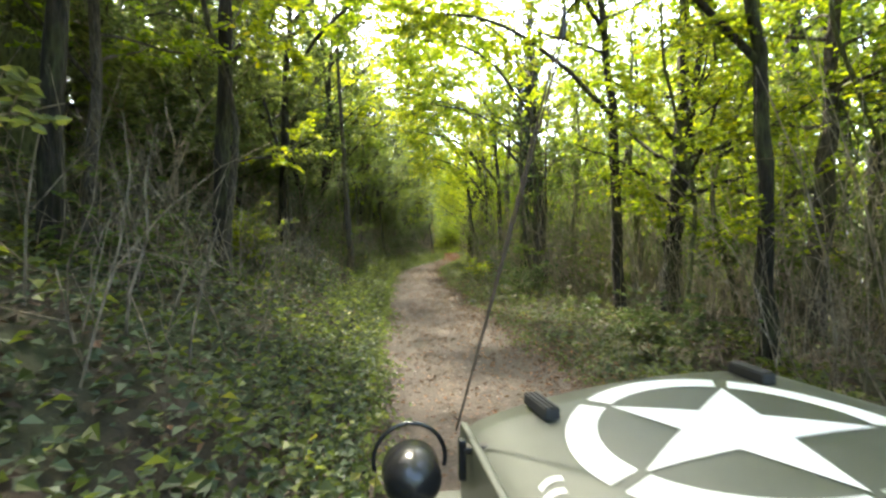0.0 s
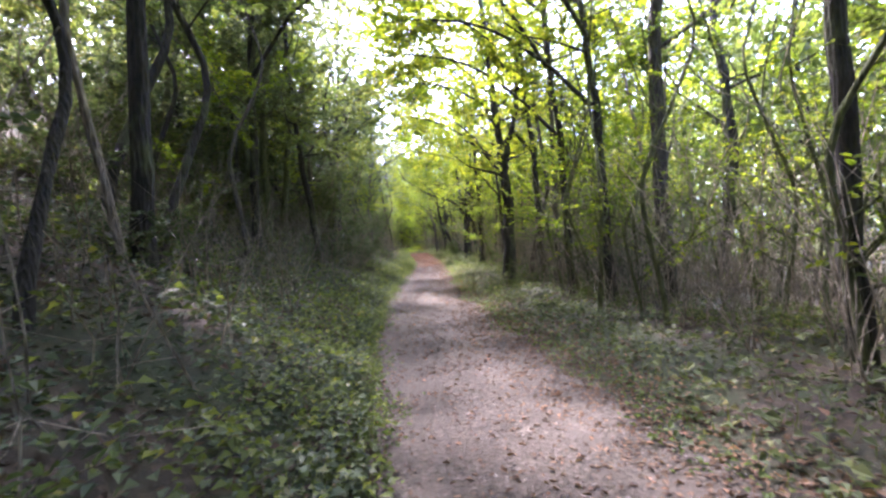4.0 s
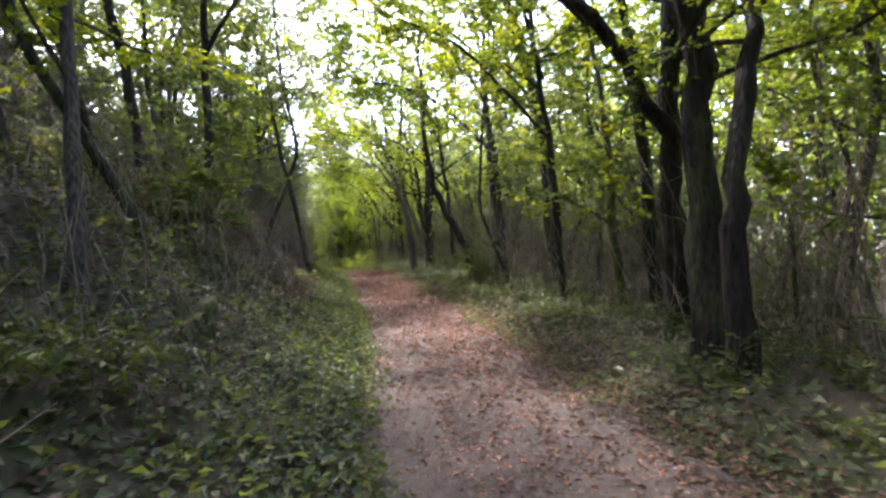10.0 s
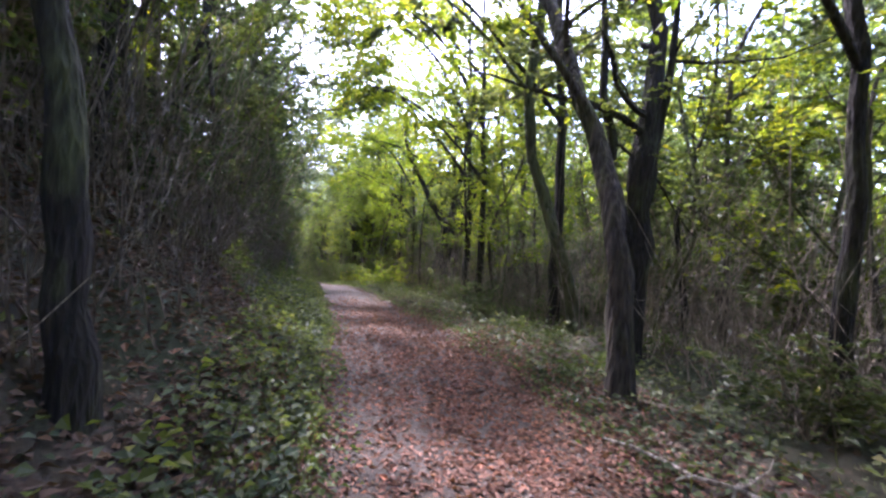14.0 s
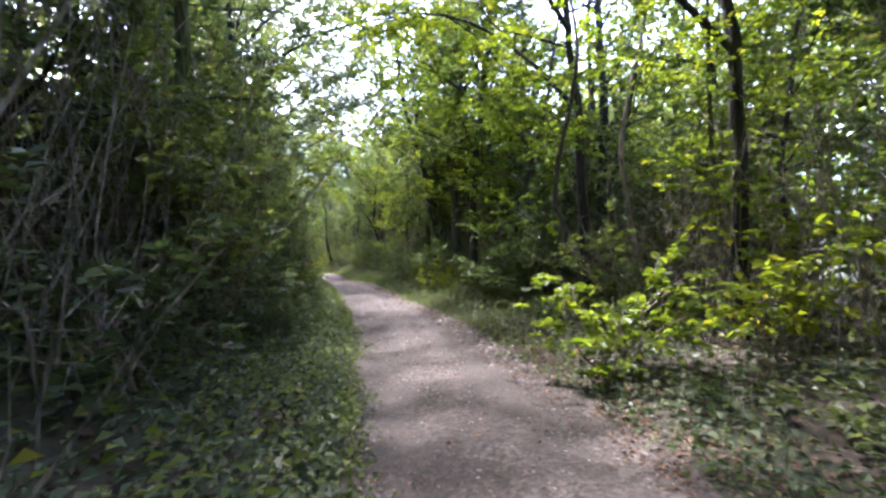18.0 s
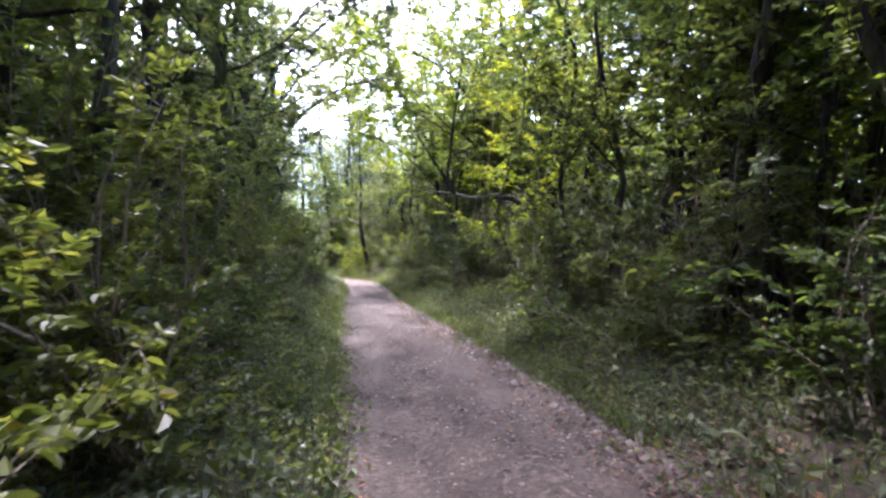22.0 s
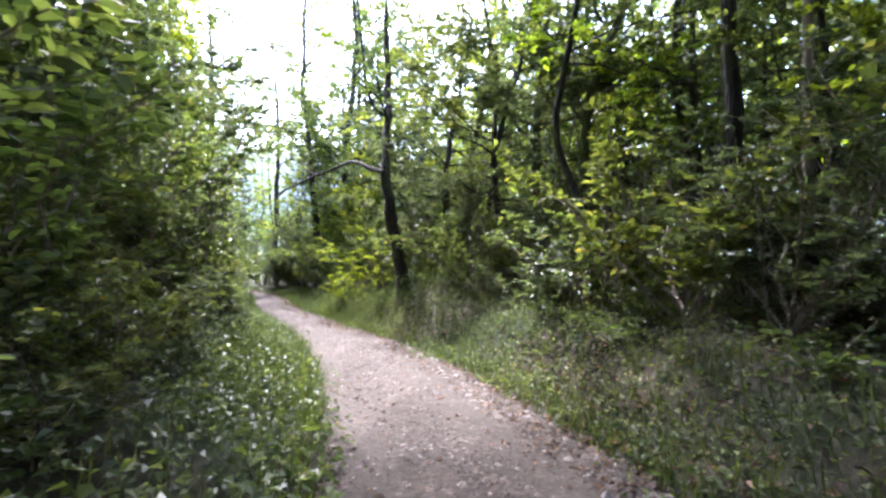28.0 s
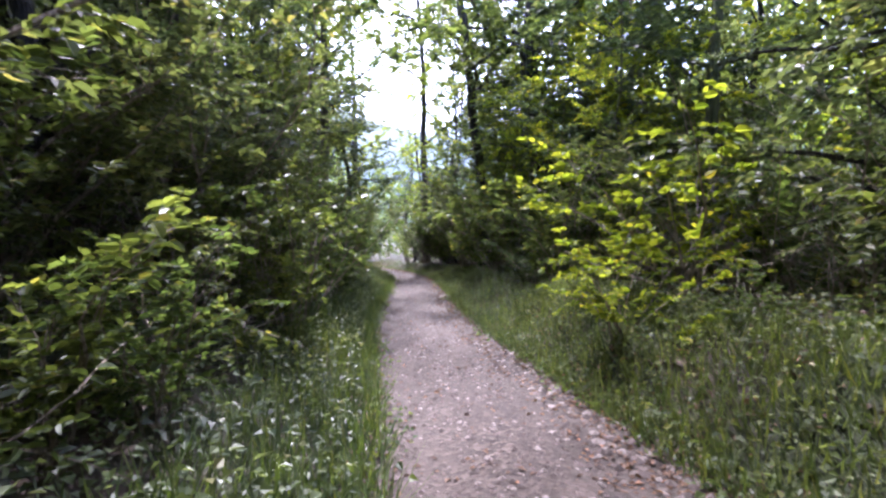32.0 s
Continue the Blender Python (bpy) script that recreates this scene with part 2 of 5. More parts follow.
def mid_x(y):
    return np.interp(y, _y, _x)


def narrow(y):
    """The track is narrower beyond the bend."""
    return np.interp(y, (109, 116), (1.0, 0.84))


def height(x, y):
    """Height of the ground: camber and ruts of the track, the bank on one side, the wood floor on the other."""
    x, y = np.asarray(x, float), np.asarray(y, float)
    u = (x - mid_x(y)) / narrow(y)
    z = np.interp(y, _y, _z)
    wob = 0.10 * np.sin(y * 0.9) + 0.08 * np.sin(y * 2.3 + 1) + 0.05 * np.sin(y * 5.1)
    left = np.maximum(-u - HALF + wob, 0)
    right = np.maximum(u - HALF - 0.15 + wob, 0)
    slope = np.interp(y, BANK[:, 0], BANK[:, 1])
    near = np.minimum(left, 1.0)
    far = np.clip(left - 1.0, 0, 7)
    upper = np.clip(left - 8.0, 0, 8)
    beyond = np.maximum(left - 16, 0)
    up = 0.33 * near * np.minimum(1, near + 0.35) + slope * far + 0.7 * slope * upper + 0.22 * np.minimum(beyond, 60)
    lump = 0.16 * np.sin(1.3 * x + 0.7 * y) * np.sin(0.9 * y - 0.4 * x + 2) + 0.07 * np.sin(3.1 * x + 1.0) * np.sin(2.7 * y)
    up = up + lump * np.minimum(1, left / 2.0)
    down = 0.10 * np.minimum(right, 0.8) - 0.10 * np.clip(right - 3, 0, 25)
    mound = np.interp(y, MOUND[:, 0], MOUND[:, 1])
    q = np.clip(right / 1.5, 0, 1)
    down = down + mound * q * q * (3 - 2 * q) + BUMP * np.minimum(1, right / 0.4) * np.exp(-((x + 7.0) / 1.3) ** 2 - ((y - 122.4) / 2.4) ** 2)
    down = down + lump * 0.7 * np.minimum(1, right / 2.0)
    ruts = -0.035 * (np.exp(-((u + 0.62) / 0.22) ** 2) + np.exp(-((u - 0.62) / 0.22) ** 2)) * (np.abs(u) < 1.5)
    return z + up + down + ruts


def spaced(parts):
    out = []
    for a, b, step in parts:
        out.append(np.arange(a, b, step))
    return np.concatenate(out)


def mesh_from(name, verts, faces, mats, face_mats=None, smooth=False):
    me = bpy.data.meshes.new(name)
    me.from_pydata([tuple(v) for v in np.asarray(verts).tolist()], [], faces if isinstance(faces, list) else faces.tolist())
    for m in mats:
        me.materials.append(m)
    if face_mats is not None:
        me.polygons.foreach_set("material_index", np.asarray(face_mats, dtype=np.int32))
    if smooth:
        me.polygons.foreach_set("use_smooth", np.ones(len(me.polygons), dtype=bool))
    me.update()
    return me


def grid(xs, ys, fn):
    X, Y = np.meshgrid(xs, ys)
    if fn == 'track':
        x = mid_x(Y) + X * narrow(Y)
    else:
        x = X + mid_x(np.clip(Y, -60, 150))
    V = np.stack([x, Y, height(x, Y)], -1).reshape(-1, 3)
    n = len(xs)
    i = np.arange(len(ys) - 1)[:, None] * n + np.arange(n - 1)[None]
    F = np.stack([i, i + 1, i + n + 1, i + n], -1).reshape(-1, 4)
    return V, F


gx = spaced([(-600, -60, 60), (-60, -20, 4), (-20, -6, 0.7), (-6, 6, 0.28), (6, 20, 0.8), (20, 60, 5), (60, 601, 60)])
gy = spaced([(-600, -60, 60), (-60, -8, 4), (-8, 135, 0.4), (135, 175, 2), (175, 300, 12), (300, 901, 75)])
V, F = grid(gx, gy, 'ground')
V[:, 2] -= 0.03 * (np.abs(V[:, 0] - mid_x(V[:, 1])) < 1.0)
ground = new("ground", mesh_from("ground", V, F, [M_GROUND], smooth=True))
tagged(ground, "leaf-strewn brown forest floor rising in a bank", "ground", kind="structure")
rx = np.linspace(-1.3, 1.2, 20)
V, F = grid(rx, np.arange(-40, 150, 0.33), 'track')
rr = np.random.RandomState(3)
V[:, 2] += 0.012 + rr.normal(0, 0.006, len(V))
off = (V[:, 0] - mid_x(V[:, 1])) / narrow(V[:, 1])
edge = np.minimum(np.abs(off + 1.3), np.abs(off - 1.2)) < 0.05
V[edge, 2] -= 0.06
V[edge, 0] += rr.normal(0, 0.10, edge.sum())
fray = 0.13 * np.sin(1.9 * V[:, 1]) * np.sin(0.53 * V[:, 1] + 1) + 0.09 * np.sin(4.7 * V[:, 1] + off) + 0.05 * np.sin(11.3 * V[:, 1])
V[:, 0] += fray * np.clip((np.abs(off) - 0.8) / 0.4, 0, 1) * np.where(off > 0, 1.0, 0.7)
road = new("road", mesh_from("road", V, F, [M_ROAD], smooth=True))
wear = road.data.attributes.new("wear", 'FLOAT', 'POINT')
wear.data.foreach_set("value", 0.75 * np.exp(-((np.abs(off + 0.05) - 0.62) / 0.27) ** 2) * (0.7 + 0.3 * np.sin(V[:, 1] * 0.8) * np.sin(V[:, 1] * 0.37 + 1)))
tagged(road, "unpaved forest track of pinkish gravel and packed earth", "track", kind="structure")


def hills():
    """The far side of the valley: a wooded ridge."""
    ang = np.radians(np.arange(-180, 181, 2.0))
    rad = np.array([330, 380, 440, 520, 620])
    hgt = np.array([-8, 40, 85, 110, 112])
    A, R = np.meshgrid(ang, rad)
    Hh = np.repeat(hgt[:, None], len(ang), 1) * (0.75 + 0.25 * np.cos(A * 2 + 0.6) + 0.12 * np.sin(A * 7) + 0.05 * np.sin(A * 23))
    V_ = np.stack([R * np.sin(A), 80 + R * np.cos(A), Hh - 8], -1).reshape(-1, 3)
    V_[:, 2] += np.random.RandomState(9).normal(0, 2.0, len(V_))
    n = len(ang)
    i = (np.arange(len(rad) - 1)[:, None] * n + np.arange(n - 1)[None]).ravel()
    return V_, np.stack([i, i + 1, i + n + 1, i + n], -1)


# the haze of distance is painted into the ridge's blue-green colour
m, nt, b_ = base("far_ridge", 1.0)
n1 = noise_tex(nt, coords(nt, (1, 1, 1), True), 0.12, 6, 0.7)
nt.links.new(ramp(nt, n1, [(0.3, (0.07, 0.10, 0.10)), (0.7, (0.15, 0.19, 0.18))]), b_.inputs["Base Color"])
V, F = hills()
tagged(new("backdrop", mesh_from("backdrop", V, F, [m], smooth=True)), "wooded ridge across the valley, distance haze painted in blue-green", "hills", kind="structure")

# ---- building blocks for plants ----
class Build:
    """Collects tubes and leaves into one mesh."""
    def __init__(self):
        self.v, self.f, self.n = [], [], 0

    def add(self, verts, faces):
        verts = np.asarray(verts, float)
        self.v.append(verts)
        self.f.extend((np.asarray(faces) + self.n).tolist())
        self.n += len(verts)

    def tube(self, pts, radii, sides=7, rough=0.0, rng=None):
        pts, radii = np.asarray(pts, float), np.asarray(radii, float)
        tan = np.gradient(pts, axis=0)
        tan /= np.linalg.norm(tan, axis=1, keepdims=True) + 1e-9
        ref = np.array([1.0, 0.1, 0.05]) if abs(tan[:, 0]).mean() < 0.8 else np.array([0.1, 0.05, 1.0])
        a = np.cross(tan, ref)
        a /= np.linalg.norm(a, axis=1, keepdims=True) + 1e-9
        b = np.cross(tan, a)
        ang = np.arange(sides) * 2 * np.pi / sides
        r = radii[:, None] * np.ones(sides)
        if rough and rng is not None:
            r = r * (1 + rough * rng.normal(0, 1, r.shape))
        ring = pts[:, None] + r[..., None] * (np.cos(ang)[None, :, None] * a[:, None] + np.sin(ang)[None, :, None] * b[:, None])
        n = len(pts)
        i = (np.arange(n - 1) * sides)[:, None] + np.arange(sides)[None]
        j = (np.arange(n - 1) * sides)[:, None] + (np.arange(sides)[None] + 1) % sides
        self.add(ring.reshape(-1, 3), np.stack([i, j, j + sides, i + sides], -1).reshape(-1, 4))

    def leaves(self, pos, along, up, length, width, fold=0.25, fine=False):
        """Folded leaves, kite-shaped or, if fine, rounded. along: where each leaf points; up: which way its face looks."""
        pos = np.asarray(pos, float)
        along = along / (np.linalg.norm(along, axis=1, keepdims=True) + 1e-9)
        side = np.cross(along, up)
        side /= np.linalg.norm(side, axis=1, keepdims=True) + 1e-9
        nor = np.cross(side, along)
        L, Wd = np.asarray(length)[:, None], np.asarray(width)[:, None]
        if fine:
            tip = pos + along * L - nor * L * 0.15
            lift = nor * Wd * fold
            p = np.stack([pos, pos + along * L * 0.24 + side * Wd * 0.44 + lift, pos + along * L * 0.66 + side * Wd * 0.40 + lift * 0.6, tip,
                          pos + along * L * 0.66 - side * Wd * 0.40 + lift * 0.6, pos + along * L * 0.24 - side * Wd * 0.44 + lift], 1)
            k = np.arange(len(pos))[:, None] * 6
            self.add(p.reshape(-1, 3), np.concatenate([k + [0, 1, 2, 3], k + [0, 3, 4, 5]]))
            return
        p = np.stack([pos, pos + along * L * 0.42 + side * Wd * 0.5 + nor * Wd * fold,
                      pos + along * L - nor * L * 0.12, pos + along * L * 0.42 - side * Wd * 0.5 + nor * Wd * fold], 1)
        self.add(p.reshape(-1, 3), np.arange(len(pos) * 4).reshape(-1, 4))

    def mesh(self, name, mat, smooth=False):
        v = np.concatenate(self.v) if self.v else np.zeros((0, 3))
        return mesh_from(name, v, self.f, [mat], smooth=smooth)


def part(name, me, parent, label=""):
    ob = new(name, me)
    ob.parent = parent
    if label:
        ob["label"] = label
    return ob


def unit(v):
    v = np.asarray(v, float)
    return v / (np.linalg.norm(v) + 1e-9)


def bent(rng, start, way, length, n=6, curl=0.25, rise=0.0):
    """A wandering line of points."""
    pts, d = [np.asarray(start, float)], unit(way)
    for _ in range(n):
        d = unit(d + rng.normal(0, curl, 3) * 0.5 + np.array([0, 0, rise]))
        pts.append(pts[-1] + d * length / n)
    return np.array(pts)


def sprays(rng, leafb, twigb, line, count, leaf_len, per=14, twig_len=0.8, start=0.15, flat=0.6, droop=0.15, fine=False):
    """Twigs along a limb, each with leaves set in a nearly level fan."""
    n = len(line)
    for _ in range(count):
        t = rng.uniform(start, 1.0) * (n - 1)
        i = min(int(t), n - 2)
        p = line[i] + (t - i) * (line[i + 1] - line[i])
        out = unit(line[i + 1] - line[i])
        side = unit(np.cross(out, (0, 0, 1))) * rng.choice([-1, 1])
        d = unit(out * rng.uniform(0.1, 0.9) + side * rng.uniform(0.4, 1.0) + np.array([0, 0, rng.normal(0.05, 0.25)]))
        ln = twig_len * rng.uniform(0.6, 1.3)
        k = np.linspace(0, 1, 4)[:, None]
        tw = p + d * ln * k - np.array([0, 0, 1]) * droop * ln * k ** 2
        if twigb is not None and rng.uniform() < 0.55:
            twigb.tube(tw, np.linspace(0.008, 0.003, 4), 3)
        m = max(3, int(per * rng.uniform(0.7, 1.3)))
        s = np.sort(rng.uniform(0.1, 1.05, m))[:, None]
        pos = p + d * ln * s - np.array([0, 0, 1]) * droop * ln * s ** 2
        sgn = np.where(np.arange(m) % 2, 1.0, -1.0)[:, None]
        sd = unit(np.cross(d, (0, 0, 1)))
        along = d * 0.6 + sgn * sd * rng.uniform(0.5, 1.1, (m, 1)) + rng.normal(0, 0.25, (m, 3)) - np.array([0, 0, 0.2])
        up = np.array([0, 0, 1.0]) * flat + rng.normal(0, 0.6, (m, 3))
        L = leaf_len * rng.uniform(0.65, 1.25, m)
        leafb.leaves(pos, along, up, L, L * rng.uniform(0.5, 0.7, m), fine=fine)


def tree(name, seed, line, radius, limbs, leaf_mat, bark_mat, label, category="tree", limb_len=2.2, low=0.35, leaf_len=0.085,
         spray=9, per=14, extra_limbs=(), sides=8, group="", twigs=True, bare=False, limb_rise=0.10):
    """line: points of the trunk relative to its foot. Returns the Empty at its foot, with trunk, branches and crown."""
    rng = np.random.RandomState(seed)
    line = np.asarray(line, float)
    t = np.linspace(0, 1, len(line))
    k = np.linspace(0, 1, 20)
    pts = np.stack([np.interp(k, t, line[:, i]) for i in range(3)], 1)
    pts[1:-1] = 0.25 * pts[:-2] + 0.5 * pts[1:-1] + 0.25 * pts[2:]
    pts[1:] += rng.normal(0, radius * 0.18, (19, 3)) * [1, 1, 0]
    root = new(name, None)
    root.empty_display_size = 0.2
    rad = radius * (1 - 0.72 * k ** 1.2)
    rad[0] *= 1.45
    rad[1] *= 1.08
    pts[0, 2] -= 0.6
    tb, bb, lb = Build(), Build(), Build()
    tb.tube(pts, rad, sides + 1, 0.085, rng)
    lines, big = [], []
    for _ in range(limbs):
        f = rng.uniform(low, 0.98)
        p = np.array([np.interp(f, k, pts[:, i]) for i in range(3)])
        a = rng.uniform(0, 2 * np.pi)
        ln = limb_len * rng.uniform(0.6, 1.3) * (1.15 - 0.45 * f)
        ln_pts = bent(rng, p, (np.cos(a), np.sin(a), rng.uniform(0.1, 0.8)), ln, 6, 0.35, limb_rise * 0.5)
        r0 = max(0.012, radius * (1 - 0.72 * f) * 0.45)
        bb.tube(ln_pts, np.linspace(r0, 0.006, len(ln_pts)), 5)
        lines.append(ln_pts)
    for pts_, r0, leafy in extra_limbs:
        e = np.asarray(pts_, float)
        te, ke = np.linspace(0, 1, len(e)), np.linspace(0, 1, 10)
        e = np.stack([np.interp(ke, te, e[:, i]) for i in range(3)], 1)
        e[1:-1] = 0.25 * e[:-2] + 0.5 * e[1:-1] + 0.25 * e[2:]
        e[1:] += rng.normal(0, r0 * 0.3, (9, 3))
        big.append(Build())
        big[-1].tube(e, np.linspace(r0, r0 * 0.3, 10), 7, 0.05, rng)
        if leafy:
            lines.append(e)
        for _ in range(leafy):
            f = rng.randint(4, 10)
            sub = bent(rng, e[f], rng.normal(0, 1, 3) * [1, 1, 0.5] + [0, 0, 0.3], limb_len * rng.uniform(0.4, 0.9), 5, 0.4, 0.03)
            bb.tube(sub, np.linspace(r0 * 0.25 + 0.006, 0.005, len(sub)), 4)
            lines.append(sub)
    if not bare:
        for ln_pts in lines:
            sprays(rng, lb, bb if twigs else None, ln_pts, spray, leaf_len, per, fine=leaf_len < 0.12)
        top = bent(rng, pts[-1], (0, 0, 1), limb_len * 0.5, 4, 0.3)
        sprays(rng, lb, None, top, spray, leaf_len, per, start=0.0)
    part("trunk", tb.mesh("trunk", bark_mat, True), root)
    if bb.n:
        tagged(part("branchwork", bb.mesh("branchwork", bark_mat), root), kind="stuff")
    for limb in big:
        part("branch", limb.mesh("branch", bark_mat, True), root)
    if lb.n:
        part("crown", lb.mesh("crown", leaf_mat), root)
    tagged(root, label, category, group)
    return root


def stand(ob, x, y, dz=0.0, turn=0.0):
    ob.matrix_basis = pose(x, y, float(height(x, y)) + dz, 0, 0, turn)
    return ob


def shrub(name, seed, h, spread, stems, leaf_mat, label, leaf_len=0.09, spray=10, per=14, upright=0.8, bark=None, twig_len=0.5, start=0.2):
    """Many stems from one foot, arching outwards, leafy nearly to the ground."""
    rng = np.random.RandomState(seed)
    root = new(name, None)
    root.empty_display_size = 0.2
    sb, lb = Build(), Build()
    for _ in range(stems):
        a = rng.uniform(0, 2 * np.pi)
        w = np.array([np.cos(a) * spread / h, np.sin(a) * spread / h, upright])
        ln = bent(rng, (rng.normal(0, 0.08), rng.normal(0, 0.08), -0.05), w, h * rng.uniform(0.6, 1.15), 7, 0.35, -0.02)
        sb.tube(ln, np.linspace(0.006 + h * 0.006, 0.004, len(ln)), 4)
        sprays(rng, lb, sb, ln, spray, leaf_len, per, twig_len, start, 0.45, 0.2, True)
    tagged(part("branchwork", sb.mesh("branchwork", bark or M_TWIG), root), kind="stuff")
    part("foliage", lb.mesh("foliage", leaf_mat), root)
    tagged(root, label, "bush", "bushes of the undergrowth")
    return root


def copy_sized(ob, m, s):
    c = copy_thing(ob, m)
    c.scale = (s, s, s)
    return c

MORE = []
# ---- the single trees that stand along the track ----
def ivy_sleeve(root, seed, line, r, z0, z1, count, size=0.075):
    rng = np.random.RandomState(seed)
    line = np.asarray(line, float)
    b = Build()
    z = rng.uniform(z0, z1, count) ** 1.0
    a = rng.uniform(0, 2 * np.pi, count)
    cx, cy = np.interp(z, line[:, 2], line[:, 0]), np.interp(z, line[:, 2], line[:, 1])
    rr_ = r * (1.0 + 0.35 * np.sin(z * 3 + a * 2) * rng.uniform(0, 1, count)) * rng.uniform(0.75, 1.15, count)
    pos = np.stack([cx + rr_ * np.cos(a), cy + rr_ * np.sin(a), z], 1)
    out = np.stack([np.cos(a), np.sin(a), 0.3 + 0 * a], 1) + rng.normal(0, 0.35, (count, 3))
    L = size * rng.uniform(0.7, 1.3, count)
    b.leaves(pos, np.stack([rng.normal(0, 0.5, count), rng.normal(0, 0.5, count), -1 + 0 * a], 1) + out * 0.3, out, L, L * 0.85)
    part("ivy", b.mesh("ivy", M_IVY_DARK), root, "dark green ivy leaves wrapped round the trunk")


# ivy-clad trunk beside the track
l = [(0, 0, 0), (0.05, 0, 3), (-0.05, 0.1, 6), (0.1, 0, 11)]
t = tree("ivy_tree", 11, l, 0.24, 12, M_LEAF, M_BARK_SHADED, "tall dark trunk thickly wrapped in ivy beside the track", low=0.55, limb_len=2.6)
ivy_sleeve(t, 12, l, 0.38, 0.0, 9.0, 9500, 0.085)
stand(t, 3.5, 18.5)
# slim bare pole-like trunk on the bank
t = tree("slim_tree", 13, [(0, 0, 0), (-0.09, 0, 1.5), (-0.18, 0, 3), (-0.4, 0.05, 7), (-0.5, 0.1, 9)], 0.115, 5, M_LEAF, M_BARK, "slim straight grey trunk standing alone on the bank", low=0.8)
stand(t, -3.16, 15.8)
# forked, dark
t = tree("forked_tree", 14, [(0, 0, 0), (0.15, 0, 2), (0.35, 0.1, 4), (0.5, 0.2, 9)], 0.19, 14, M_LEAF_BRIGHT, M_BARK_SHADED, "dark forked tree with low bright yellow-green sprays", low=0.3, limb_len=2.6,
         extra_limbs=[([(0.2, 0, 2.4), (0.55, 0.2, 3.6), (0.9, 0.3, 6), (1.2, 0.3, 8.5)], 0.1, 4)], spray=20)
stand(t, 4.2, 8.6)
t = tree("leaning_tree", 15, [(0, 0, 0), (0.25, 0.1, 2), (0.6, 0.3, 4.5), (0.7, 0.5, 9)], 0.15, 12, M_LEAF_BRIGHT, M_BARK, "leaning grey tree with bright green foliage", low=0.3, spray=18)
stand(t, 5.3, 6.6)
t = tree("old_tree", 16, [(0, 0, 0), (-0.1, 0, 1.5), (0.3, 0.2, 3.5), (0.8, 0.4, 8)], 0.3, 12, M_LEAF, M_MOSS, "old mossy dark trunk rooted in the steep bank", low=0.4, limb_len=2.4)
stand(t, -5.6, 6.2)
t = tree("young_tree", 17, [(0, 0, 0), (0.1, 0.1, 2.2), (-0.05, 0.2, 4.5), (0.1, 0.2, 8)], 0.08, 9, M_LEAF, M_BARK, "thin upright tree with several crooked stems", low=0.35,
         extra_limbs=[([(0, 0, 0.1), (0.35, 0.2, 2), (0.5, 0.3, 6)], 0.06, 2), ([(0, 0, 0.1), (-0.3, 0.3, 2), (-0.35, 0.3, 5.5)], 0.05, 2)])
stand(t, 2.6, 13.0)
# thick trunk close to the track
t = tree("thick_tree", 18, [(0, 0, 0), (0.05, 0, 2.5), (-0.05, 0.1, 4.2), (-0.5, 0.2, 10)], 0.21, 13, M_LEAF_BRIGHT, M_BARK_SHADED, "thick dark tree dividing high above the ground", low=0.5, limb_len=3.0,
         extra_limbs=[([(0, 0.1, 4.0), (0.5, 0.2, 5.2), (0.9, 0.4, 9)], 0.13, 4)], spray=20)
stand(t, 1.9, 31.9)
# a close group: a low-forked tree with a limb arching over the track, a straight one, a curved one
t = tree("arching_tree", 19, [(0, 0, 0), (-0.25, -0.2, 1.4), (-0.5, -0.5, 2.85), (-0.45, -0.7, 5), (-0.4, -0.9, 9.5)], 0.19, 10, M_LEAF_BRIGHT, M_BARK_SHADED,
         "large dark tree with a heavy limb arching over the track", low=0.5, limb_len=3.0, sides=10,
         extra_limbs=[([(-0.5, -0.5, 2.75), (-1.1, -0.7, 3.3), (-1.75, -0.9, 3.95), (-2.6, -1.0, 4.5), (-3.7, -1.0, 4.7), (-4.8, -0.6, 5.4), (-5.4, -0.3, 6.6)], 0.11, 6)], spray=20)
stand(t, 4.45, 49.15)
t = tree("straight_tree", 33, [(0, 0, 0), (0.02, 0, 2.0), (0, 0, 3.7), (0.25, 0.1, 6), (0.4, 0.3, 9.5)], 0.19, 11, M_LEAF_BRIGHT, M_BARK_SHADED, "straight dark tree standing close in a group of three", low=0.5, limb_len=2.8, sides=10,
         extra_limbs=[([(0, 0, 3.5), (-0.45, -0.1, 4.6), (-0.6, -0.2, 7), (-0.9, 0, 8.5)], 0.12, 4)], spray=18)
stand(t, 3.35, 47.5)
t = tree("curved_tree", 34, [(0, 0, 0), (0.0, 0, 1.0), (-0.02, 0, 1.7), (0.25, 0, 2.5), (0.42, 0.05, 3.5), (0.4, 0.2, 5), (0.6, 0.4, 8.5)], 0.13, 8, M_LEAF, M_BARK_SHADED, "dark tree with a trunk curved at mid-height", low=0.6, limb_len=2.4)
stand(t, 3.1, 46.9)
# pair of trunks, one bowed over
t = tree("bowed_tree", 20, [(0, 0, 0), (-0.15, 0.1, 1.0), (-0.6, 0.2, 2.0), (-1.15, 0.3, 3.2), (-1.25, 0.3, 5), (-1.2, 0.4, 8)], 0.14, 8, M_LEAF, M_BARK_SHADED, "dark trunk bowed over towards the track", low=0.55, limb_len=2.4)
stand(t, 3.9, 57.5)
t = tree("straight_tree", 21, [(0, 0, 0), (0.05, 0, 3), (0, 0.1, 6), (0.1, 0.1, 10)], 0.18, 10, M_LEAF, M_BARK_SHADED, "straight dark trunk behind a bowed one", low=0.5, limb_len=2.6)
stand(t, 5.2, 58.7)
